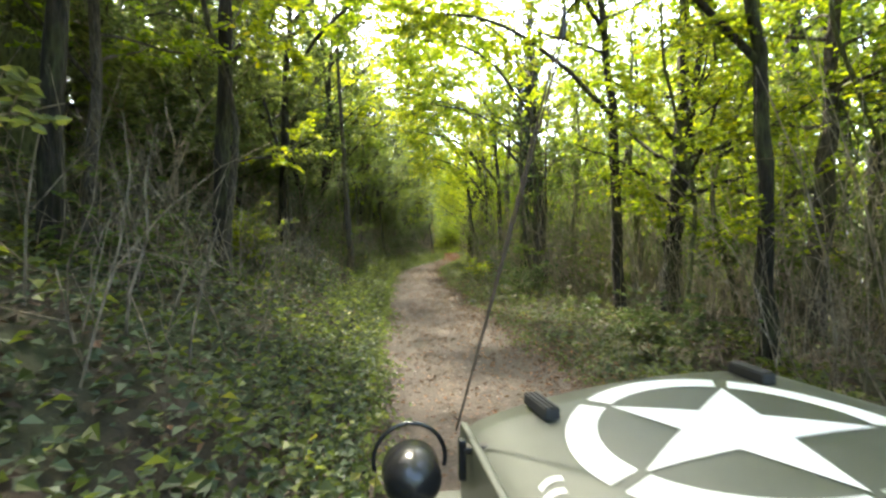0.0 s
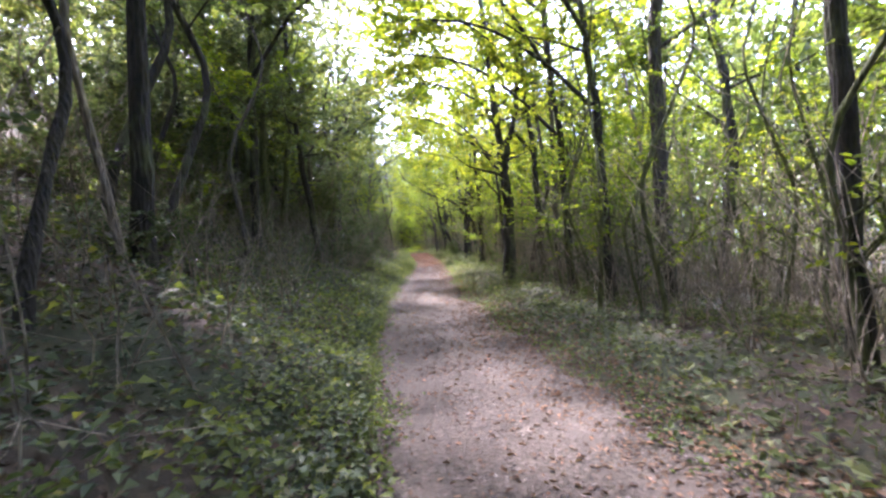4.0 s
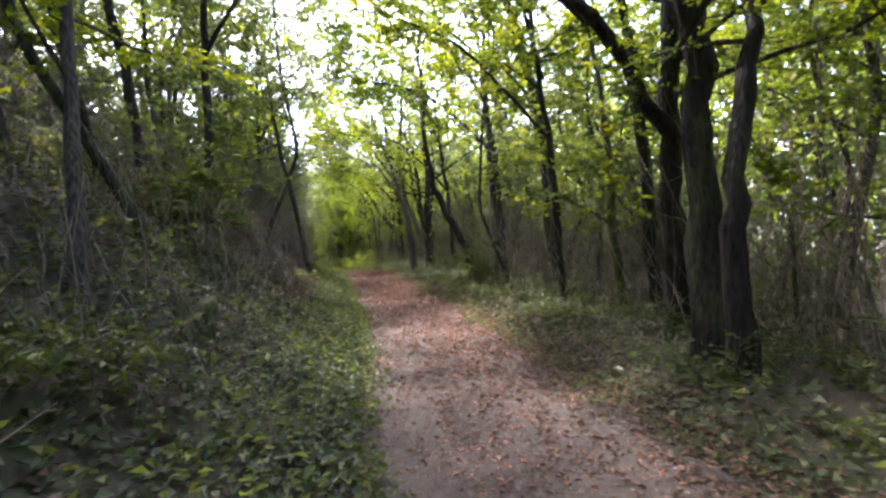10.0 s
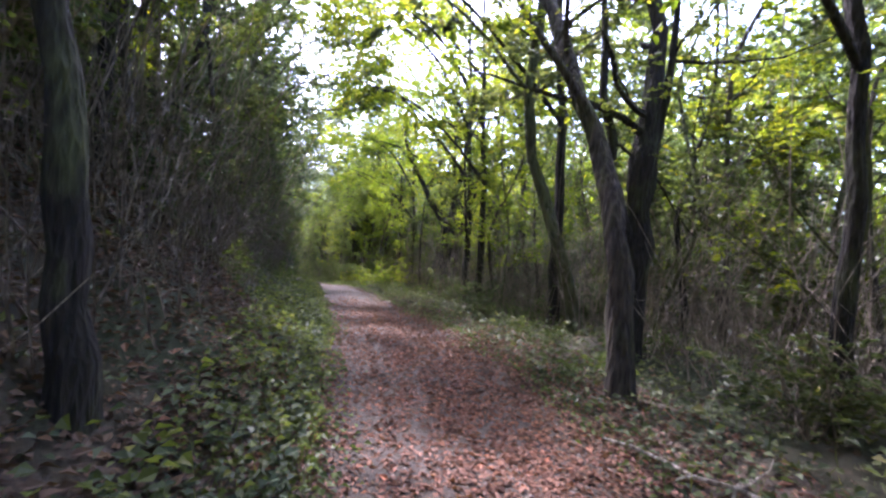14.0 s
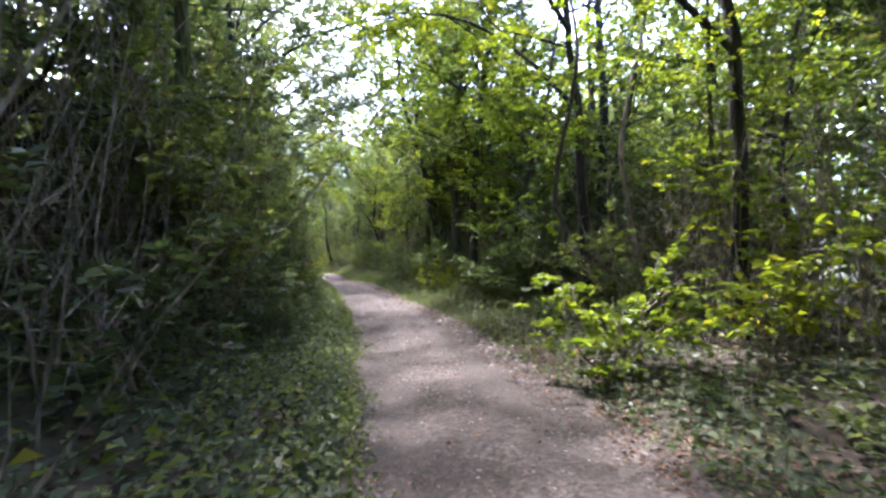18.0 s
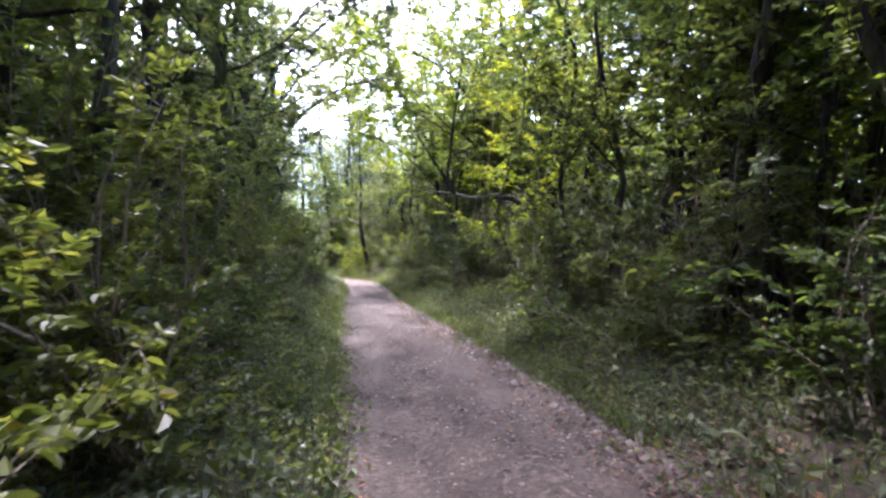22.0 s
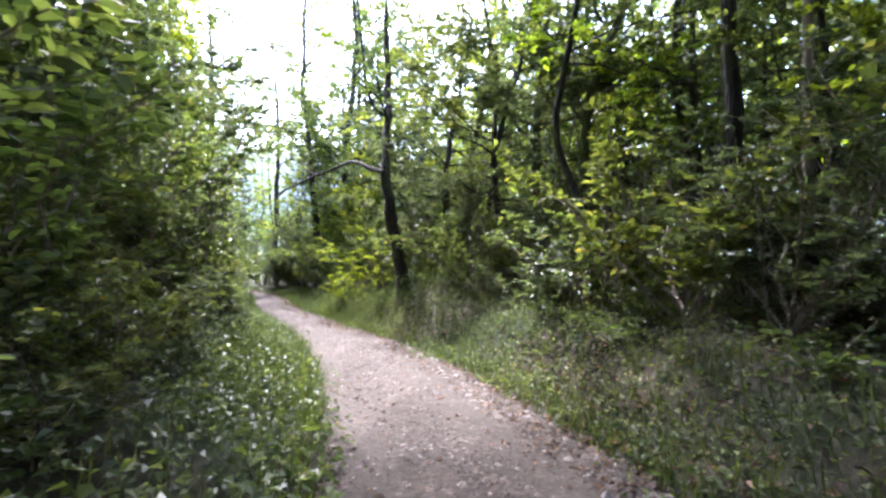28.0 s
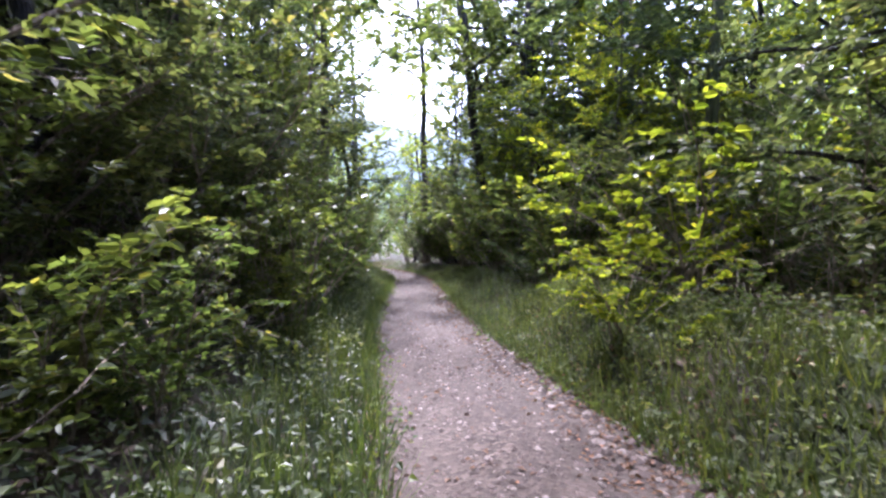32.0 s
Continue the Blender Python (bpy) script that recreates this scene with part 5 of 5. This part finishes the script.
def bm_part(name, bm, mat, parent=None, label=""):
    me = bpy.data.meshes.new(name)
    bm.normal_update()
    bm.to_mesh(me)
    bm.free()
    me.materials.append(mat)
    return part(name, me, parent or JEEP, label)


def flat_mark(name, outline, mat, label=""):
    """Paint on the bonnet: a closed outline laid 3 mm over it, cut into small pieces so that it follows the curve."""
    bm = bmesh.new()
    f = bm.faces.new([bm.verts.new((x, y, 0)) for x, y in outline])
    bmesh.ops.triangulate(bm, faces=[f])
    bmesh.ops.subdivide_edges(bm, edges=bm.edges[:], cuts=5, use_grid_fill=True)
    for v in bm.verts:
        v.co.z = float(bonnet_z(v.co.x, v.co.y)) + 0.003
    bmesh.ops.recalc_face_normals(bm, faces=bm.faces)
    if bm.faces and sum(f.normal.z for f in bm.faces) < 0:
        bmesh.ops.reverse_faces(bm, faces=bm.faces)
    return bm_part(name, bm, mat, None, label)


# bonnet with rolled edges
xs = np.concatenate([[CX - 0.57], CX + np.linspace(-0.56, 0.56, 27), [CX + 0.57]])


def bonnet_fn(x, y):
    e = np.maximum(np.abs(x - CX) - 0.50, 0)
    return bonnet_z(np.clip(x, CX - 0.54, CX + 0.54), y) - 6.0 * e ** 2


v, f = sheet(xs, np.linspace(0.22, 1.36, 14), bonnet_fn, 0.012)
jeep_part("bonnet", v, f, M_OLIVE, "olive drab bonnet", smooth=True)
for s in (-1, 1):
    bm = box(CX + s * 0.56 - 0.012, CX + s * 0.56 + 0.012, 0.24, 1.35, 0.72, 1.02, 0.008)
    bm_part("bonnet_side", bm, M_OLIVE)
SX, SY, SR = CX, 0.945, 0.298
STAR = []
for k in range(10):
    a = math.pi + k * math.pi / 5
    r = SR if k % 2 == 0 else SR * 0.385
    STAR.append((SX + r * math.sin(a), SY + r * math.cos(a)))
flat_mark("star", STAR, M_WHITE, "white five-pointed star painted on the bonnet")
for k in range(5):
    mid = math.pi + math.pi / 5 + k * 2 * math.pi / 5
    aa = np.linspace(mid - math.pi / 5 + 0.05, mid + math.pi / 5 - 0.05, 14)
    out = [(SX + 0.38 * math.sin(a), SY + 0.38 * math.cos(a)) for a in aa] + [(SX + 0.303 * math.sin(a), SY + 0.303 * math.cos(a)) for a in aa[::-1]]
    flat_mark("ring_segment", out, M_WHITE)
# rests for the folded windscreen: ridged blocks
for x, a in ((CX - 0.345, 4), (CX + 0.35, -4)):
    bm = box(-0.022, 0.022, -0.075, 0.075, 0.0, 0.032, 0.004)
    for k in range(3):
        g = box(-0.019 + k * 0.014, -0.009 + k * 0.014, -0.073, 0.073, 0.03, 0.037, 0.002, 1)
        tmp = bpy.data.meshes.new("ridge")
        g.to_mesh(tmp)
        g.free()
        bm.from_mesh(tmp)
        bpy.data.meshes.remove(tmp)
    bmesh.ops.transform(bm, matrix=pose(x, 1.27, float(bonnet_z(x, 1.27)) + 0.001, 0, 0, a), verts=bm.verts)
    bm_part("bonnet_block", bm, M_RUBBER, None, "dark ridged windscreen rest block")
# lettering on the bonnet's side, no longer readable
for k in range(2):
    for j in range(2):
        x0, y0 = CX - 0.50 + 0.012 * j, 0.86 - k * 0.1
        pts = [(x0 + i * 0.011, y0 + 0.045 * j + 0.018 * math.sin(i * 0.5)) for i in range(6)]
        vv = []
        for px_, py_ in pts:
            zz = float(bonnet_fn(np.array(px_), np.array(py_))) + 0.003
            vv += [(px_, py_, zz), (px_, py_ + 0.016, zz)]
        ff = [(2 * i, 2 * i + 2, 2 * i + 3, 2 * i + 1) for i in range(5)]
        jeep_part("mark_bar", np.array(vv), ff, M_WHITE)


def turned(profile, sides=24, m=None):
    """A body turned from a profile of (radius, height) about z."""
    b = Build()
    pr = np.asarray(profile, float)
    ang = np.arange(sides) * 2 * np.pi / sides
    V_ = np.stack([pr[:, None, 0] * np.cos(ang), pr[:, None, 0] * np.sin(ang), pr[:, None, 1] + 0 * ang], -1).reshape(-1, 3)
    n = len(pr)
    i = (np.arange(n - 1) * sides)[:, None] + np.arange(sides)[None]
    j = (np.arange(n - 1) * sides)[:, None] + (np.arange(sides)[None] + 1) % sides
    F_ = np.stack([i, j, j + sides, i + sides], -1).reshape(-1, 4)
    if m is not None:
        V_ = V_ @ np.array(m)[:3, :3].T + np.array(m)[:3, 3]
    return V_, F_.tolist()


# blackout lamp on the wing, with its hoop
lamp_at = pose(0.108, 1.185, 0.955)
ang = np.linspace(0, math.pi, 10)
v, f = turned([(0.001, -0.095)] + [(0.075 * math.sin(a), -0.02 - 0.075 * math.cos(a)) for a in ang[1:6]] + [(0.077, 0.035), (0.07, 0.045), (0.001, 0.05)], 28, lamp_at @ pose(0, 0, 0, -90, 0, 0))
lamp = jeep_part("wing_lamp", v, f, M_BLACK, "round glossy black lamp on the wing", smooth=True)
v, f = turned([(0.06, 0.05), (0.05, 0.056), (0.001, 0.06)], 24, lamp_at @ pose(0, 0, 0, -90, 0, 0))
jeep_part("lens", v, f, M_GLASS, parent=lamp, smooth=True)
b = Build()
b.tube([(0.115, 1.19, 0.80), (0.115, 1.19, 0.91)], [0.018, 0.022], 10)
jeep_part("lamp_foot", np.concatenate(b.v), b.f, M_STEEL, parent=lamp)
aa = np.linspace(-0.25, math.pi + 0.25, 22)
b = Build()
b.tube([(0.108 + 0.098 * math.cos(a), 1.25, 0.965 + 0.098 * math.sin(a)) for a in aa] , [0.0065] * 22, 7)
b2 = np.concatenate(b.v)
jeep_part("lamp_guard", b2, b.f, M_BLACK, "thin black guard hoop", smooth=True)
# bonnet catch on the side
bm = box(CX - 0.605, CX - 0.585, 1.19, 1.215, 0.92, 1.03, 0.004)
bm_part("bonnet_catch", bm, M_BLACK)
bm = box(CX - 0.60, CX - 0.52, 1.19, 1.22, 0.99, 1.01, 0.004)
bm_part("catch_hook", bm, M_STEEL)
# tie-down cords from the catch up to the bent aerial, and the aerial's tip
for dx in (0.0, 0.012):
    b = Build()
    k = np.linspace(0, 1, 12)[:, None]
    p0, p1 = np.array([CX - 0.595, 1.285, 1.02]), np.array([0.50 + dx, 1.12, 2.12])
    b.tube(p0 + (p1 - p0) * k + np.array([0.0, 0.0, -0.01]) * np.sin(k * math.pi), [0.0034] * 12, 5)
    jeep_part("cord", np.concatenate(b.v), b.f, M_ROPE, smooth=True)
b = Build()
b.tube([(0.50, 1.12, 2.08), (0.505, 1.12, 2.16)], [0.008, 0.006], 8)
jeep_part("cord_ring", np.concatenate(b.v), b.f, M_STEEL)
b = Build()
k = np.linspace(0, 1, 14)[:, None]
b.tube(np.array([1.3, -1.2, 2.3]) * (1 - k) + np.array([0.50, 1.12, 2.13]) * k + np.array([0, 0, 0.35]) * np.sin(k * math.pi), np.linspace(0.006, 0.003, 14), 6)
jeep_part("aerial", np.concatenate(b.v), b.f, M_BLACK, smooth=True)
# wings, grille, bumper, tub and wheels
for s in (-1, 1):
    x0, x1 = sorted((CX + s * 0.53, CX + s * 0.79))
    bm_part("wing", box(x0, x1, 0.55, 1.38, 0.76, 0.80, 0.012), M_OLIVE)
    xa = CX + s * 0.66
    for yy in (0.95, -1.08):
        m = pose(xa, yy, 0.37, 0, 90, 0)
        v, f = turned([(0.2, -0.08), (0.3, -0.085), (0.36, -0.06), (0.37, 0.0), (0.36, 0.06), (0.3, 0.085), (0.2, 0.08)], 28, m)
        wheel = jeep_part("wheel", v, f, M_RUBBER, "black rubber tyre", smooth=True)
        v, f = turned([(0.001, -0.03), (0.1, -0.03), (0.18, -0.06), (0.21, -0.07), (0.21, 0.07), (0.18, 0.06), (0.1, 0.03), (0.001, 0.03)], 24, m)
        jeep_part("rim", v, f, M_OLIVE, parent=wheel, smooth=True)
bm_part("bumper", box(CX - 0.7, CX + 0.7, 1.58, 1.66, 0.48, 0.60, 0.01), M_OLIVE)
for k in range(9):
    x = CX - 0.32 + k * 0.08
    bm_part("grille_bar", box(x - 0.014, x + 0.014, 1.37, 1.40, 0.62, 1.04, 0.006), M_OLIVE)
bm_part("radiator", box(CX - 0.42, CX + 0.42, 1.30, 1.365, 0.58, 1.02, 0.01), M_BLACK)
bm_part("chassis", box(CX - 0.38, CX + 0.38, -1.6, 1.6, 0.40, 0.56, 0.02), M_OLIVE)
bm_part("cowl", box(CX - 0.72, CX + 0.72, 0.16, 0.225, 0.56, 1.07, 0.012), M_OLIVE)
for s in (-1, 1):
    x0, x1 = sorted((CX + s * 0.73, CX + s * 0.76))
    bm_part("side_panel", box(x0, x1, -1.55, 0.2, 0.5, 0.88, 0.01), M_OLIVE)
bm_part("floor_pan", box(CX - 0.73, CX + 0.73, -1.55, 0.16, 0.50, 0.53, 0.005), M_OLIVE)
bm_part("tailboard", box(CX - 0.76, CX + 0.76, -1.60, -1.56, 0.5, 0.92, 0.01), M_OLIVE)

# ---- small single things along the way ----
M_ROCK = bark_material("pale_rock", (0.07, 0.064, 0.055), (0.26, 0.24, 0.205), 0.5)


def rock(name, seed, x, y, size, label, flat=0.6, dz=0.0, mat=None):
    rng = np.random.RandomState(seed)
    bm = bmesh.new()
    bmesh.ops.create_icosphere(bm, subdivisions=3, radius=1)
    off = rng.uniform(0, 50, 3)
    for v in bm.verts:
        n = noise.noise(v.co * 1.3 + Vector(off)) * 0.45 + noise.noise(v.co * 3.5 + Vector(off)) * 0.16
        c = v.co * (1 + n)
        v.co = Vector((c.x * size * rng.uniform(0.99, 1.01), c.y * size * 0.8, max(c.z, -0.4) * size * flat))
    me = bpy.data.meshes.new(name)
    bm.to_mesh(me)
    bm.free()
    me.materials.append(mat or M_ROCK)
    ob = new(name, me)
    ob.matrix_basis = pose(x, y, float(height(x, y)) + size * flat * 0.25 + dz, 0, 0, rng.uniform(0, 360))
    tagged(ob, label, "rock", "stones beside the track")


for k, (x, y, s) in enumerate(((1.41, 28.7, 0.22), (1.42, 27.5, 0.26), (0.85, 27.8, 0.16), (1.8, 28.2, 0.2), (1.15, 29.4, 0.15))):
    rock("rock", 800 + k, x, y, s, "mossy pale limestone block beside the track")
for k, (x, y, s) in enumerate(((-1.95, 76.8, 0.24), (-1.6, 77.05, 0.26), (-2.3, 76.5, 0.18))):
    rock("rock", 810 + k, x, y, s, "pale bare limestone rock in the bank")
for k, (x, y, s) in enumerate(((-7.85, 122.4, 0.07), (-7.5, 121.7, 0.08), (-7.7, 122.0, 0.05), (-7.35, 121.3, 0.06), (-6.7, 119.6, 0.07), (-5.2, 116.2, 0.06), (-9.6, 122.4, 0.06), (-7.2, 114.2, 0.08), (0.75, 11.6, 0.11), (2.1, 36.2, 0.07), (0.9, 33.0, 0.06))):
    rock("stone", 820 + k, x, y, s, "rough grey stone at the edge of the track", 0.7)


def stump(seed, x, y, r, h, label, mat):
    """A broken trunk: flared foot, ragged top."""
    rng = np.random.RandomState(seed)
    b = Build()
    zs = np.linspace(-0.3, h, 8)
    pts = np.stack([0.03 * np.sin(zs * 4 + seed), 0.03 * np.cos(zs * 3), zs], 1)
    b.tube(pts, r * np.array([1.7, 1.5, 1.15, 1.0, 0.95, 0.9, 0.85, 0.45]), 12, 0.09, rng)
    n0 = b.n - 12
    b.f.append([n0 + i for i in range(12)])
    ob = new("tree_stump", b.mesh("tree_stump", mat, True))
    ob.matrix_basis = pose(x, y, float(height(x, y)), rng.normal(0, 5), rng.normal(0, 5), rng.uniform(0, 360))
    tagged(ob, label, "stump", "stumps along the track")


stump(1, -2.13, 48.5, 0.085, 0.5, "small mossy post-like tree stump among ivy", M_MOSS)
stump(2, -1.92, 48.8, 0.09, 0.45, "small rounded mossy tree stump in ivy", M_MOSS)
stump(4, -2.1, 59.6, 0.13, 0.5, "dark broken tree stump with flared foot", M_BARK_SHADED)
stump(5, 2.4, 17.8, 0.1, 0.3, "low mossy tree stump beside the ivy trunk", M_MOSS)
stump(6, 4.0, 28.4, 0.16, 0.5, "rotten brown tree stump in the thicket", M_MOSS)


def log(seed, x, y, turn, length, r, label, mat, lift=0.05):
    """A fallen branch lying on the ground, with the stubs of side branches."""
    rng = np.random.RandomState(seed)
    d = np.array([math.cos(radians(turn)), math.sin(radians(turn))])
    t_ = np.linspace(0, 1, 9)
    p = np.array([x, y]) + d * length * t_[:, None] + rng.normal(0, 0.04, (9, 2))
    z = height(p[:, 0], p[:, 1]) + lift + r
    pts = np.column_stack([p, z])
    root = new("fallen_branch", None)
    root.location = pts[0]
    rel = pts - pts[0]
    b = Build()
    b.tube(rel, np.linspace(r, r * 0.45, 9), 7, 0.06, rng)
    part("stem", b.mesh("stem", mat, True), root)
    for _ in range(4):
        i = rng.randint(2, 8)
        q = bent(rng, rel[i], np.array([-d[1], d[0], 0.4]) * rng.choice([-1, 1]) + rng.normal(0, 0.4, 3), length * rng.uniform(0.12, 0.3), 4, 0.35)
        b = Build()
        b.tube(q, np.linspace(r * 0.45, 0.004, len(q)), 5)
        part("side_branch", b.mesh("side_branch", mat), root)
    tagged(root, label, "branch", "fallen branches")


M_PALE = bark_material("dead_wood", (0.11, 0.095, 0.075), (0.34, 0.30, 0.25), 0.15)
for k, (x, y, a, ln, r) in enumerate(((-4.6, 12.8, 60, 2.4, 0.035), (-3.4, 14.0, 120, 1.8, 0.03), (-5.2, 16.5, 35, 2.8, 0.04), (-3.9, 18.2, 100, 2.0, 0.025), (-2.6, 12.2, 70, 1.2, 0.02), (-4.2, 22, 80, 2.2, 0.03), (-2.9, 26.4, 110, 1.1, 0.018), (-3.6, 53.8, 130, 2.1, 0.022), (-2.9, 55.2, 95, 1.6, 0.02), (-2.6, 69.5, 10, 2.5, 0.02), (-2.7, 72.0, 20, 2.0, 0.02), (-2.8, 41.5, 80, 1.0, 0.02), (3.4, 20.2, 150, 2.2, 0.03), (2.9, 23.0, 30, 1.8, 0.025), (3.2, 36.4, 100, 2.4, 0.03), (3.9, 42.0, 60, 2.0, 0.025), (3.2, 60.3, 120, 2.0, 0.025), (3.6, 86.2, 40, 2.3, 0.03), (1.9, 93.8, 140, 2.2, 0.025), (-0.7, 108.4, 160, 1.8, 0.022))):
    log(850 + k, x, y, a, ln, r, "pale dead branch lying on the woodland slope" if x < 0 else "dead branch lying in the undergrowth", M_PALE if k % 3 else M_TWIG)


def broad_plant(name, seed, x, y, h, leaf, count, mat, label):
    """A herb with a few large leaves on upright stalks."""
    rng = np.random.RandomState(seed)
    root = new(name, None)
    for k in range(count):
        a = rng.uniform(0, 2 * np.pi)
        top = np.array([math.cos(a) * h * 0.5, math.sin(a) * h * 0.5, h * rng.uniform(0.6, 1.1)])
        b = Build()
        t_ = np.linspace(0, 1, 5)[:, None]
        b.tube(top * t_ * [1, 1, 0] + np.array([0, 0, 1]) * top[2] * np.sqrt(t_), np.linspace(0.006, 0.003, 5), 4)
        part("stalk", b.mesh("stalk", M_GRASS), root)
        # lobed leaf blade, folded along its middle
        m, L = 7, leaf * rng.uniform(0.8, 1.2)
        u = np.linspace(0, 1, m)
        wd = L * 0.42 * np.sin(np.pi * (u * 0.92 + 0.06)) * (1 + 0.15 * np.cos(u * 18))
        out = np.array([math.cos(a), math.sin(a), 0])
        side = np.array([-math.sin(a), math.cos(a), 0])
        mid = top + out * (L * u)[:, None] + np.array([0, 0, 1]) * (0.15 * L * np.sin(u * 2.2) - 0.25 * L * u ** 2)[:, None]
        v_ = np.concatenate([mid, mid + side * wd[:, None] + [0, 0, 0.06 * L], mid - side * wd[:, None] + [0, 0, 0.06 * L]])
        f_ = [(i, i + 1, i + 1 + m, i + m) for i in range(m - 1)] + [(i + 1, i, i + 2 * m, i + 1 + 2 * m) for i in range(m - 1)]
        part("leaf", mesh_from("leaf", v_, [list(q) for q in f_], [mat], smooth=True), root)
    root.matrix_basis = pose(x, y, float(height(x, y)), 0, 0, rng.uniform(0, 360))
    tagged(root, label, "plant", "large-leaved plants")


broad_plant("broadleaf_plant", 1, -10.3, 119.3, 0.55, 0.28, 7, M_LEAF_DARK, "large-leaved pale green herb by the hedge")
broad_plant("broadleaf_plant", 2, -1.3, 56.4, 0.5, 0.2, 9, M_LEAF_BRIGHT, "bright green large-leaved plant on the bank")
broad_plant("broadleaf_plant", 3, -2.3, 77.8, 0.5, 0.2, 6, M_LEAF_BRIGHT, "bright green maple seedling below the bank")
broad_plant("broadleaf_plant", 4, -2.9, 50.0, 0.7, 0.2, 9, M_IVY, "pale grey-green broad leaves on the bank")
broad_plant("broadleaf_plant", 5, -3.1, 8.4, 0.6, 0.16, 12, M_IVY, "pale leaves of a low plant by the bank")
broad_plant("broadleaf_plant", 6, -2.9, 10.1, 0.5, 0.15, 12, M_IVY, "pale broad-leaved plant on the leafy bank")
broad_plant("broadleaf_plant", 7, -4.1, 30.1, 0.8, 0.18, 12, M_IVY, "silvery broad leaves above the ivy")
broad_plant("broadleaf_plant", 8, -3.7, 31.6, 0.7, 0.18, 12, M_IVY, "silvery broad leaves on the shaded bank")
broad_plant("broadleaf_plant", 9, -2.2, 13.6, 0.3, 0.17, 8, M_LEAF_DARK, "broad green leaves at the foot of a trunk")
broad_plant("broadleaf_plant", 10, 1.35, 17.6, 0.5, 0.14, 14, M_LEAF, "fresh green plant on the verge")
for x, y, k, s in ((-3.9, 34.0, 0, 1.2), (-3.3, 35.6, 5, 0.6), (-3.0, 37.0, 5, 0.6), (2.2, 91.6, 3, 1.2)):
    place(BUSH[k], pose(x, y, float(height(x, y)), 0, 0, 40 * k), s)

# painted way-mark on the slim trunk
M_BLUE = plain("blue_paint", (0.03, 0.06, 0.30), 0.6, 0.15, 60)
M_YELLOW = plain("yellow_paint", (0.55, 0.45, 0.05), 0.6, 0.15, 60)
MARK = new("way_mark", None)
for nm, mat, z0, z1 in (("blue_stripe", M_BLUE, 1.86, 1.905), ("yellow_stripe", M_YELLOW, 1.835, 1.857)):
    b = Build()
    aa = np.linspace(radians(-25), radians(15), 7)
    lo = np.stack([0.122 * np.cos(aa), 0.122 * np.sin(aa), z0 + 0 * aa], 1)
    hi = lo + [0, 0, z1 - z0]
    inn = np.array([0.93, 0.93, 1])
    n = len(aa)
    vv = np.concatenate([lo, hi, lo * inn, hi * inn])
    ff = [[i, i + 1, n + i + 1, n + i] for i in range(n - 1)] + [[i + 1, i, 2 * n + i, 2 * n + i + 1] for i in range(n - 1)] + [[n + i, n + i + 1, 3 * n + i + 1, 3 * n + i] for i in range(n - 1)]
    part(nm, mesh_from(nm, vv, ff, [mat]), MARK)
MARK.matrix_basis = pose(-3.26, 15.8, float(height(-3.16, 15.8)) - 0.50)
tagged(MARK, "blue and yellow hiking mark painted on a trunk", "way mark")
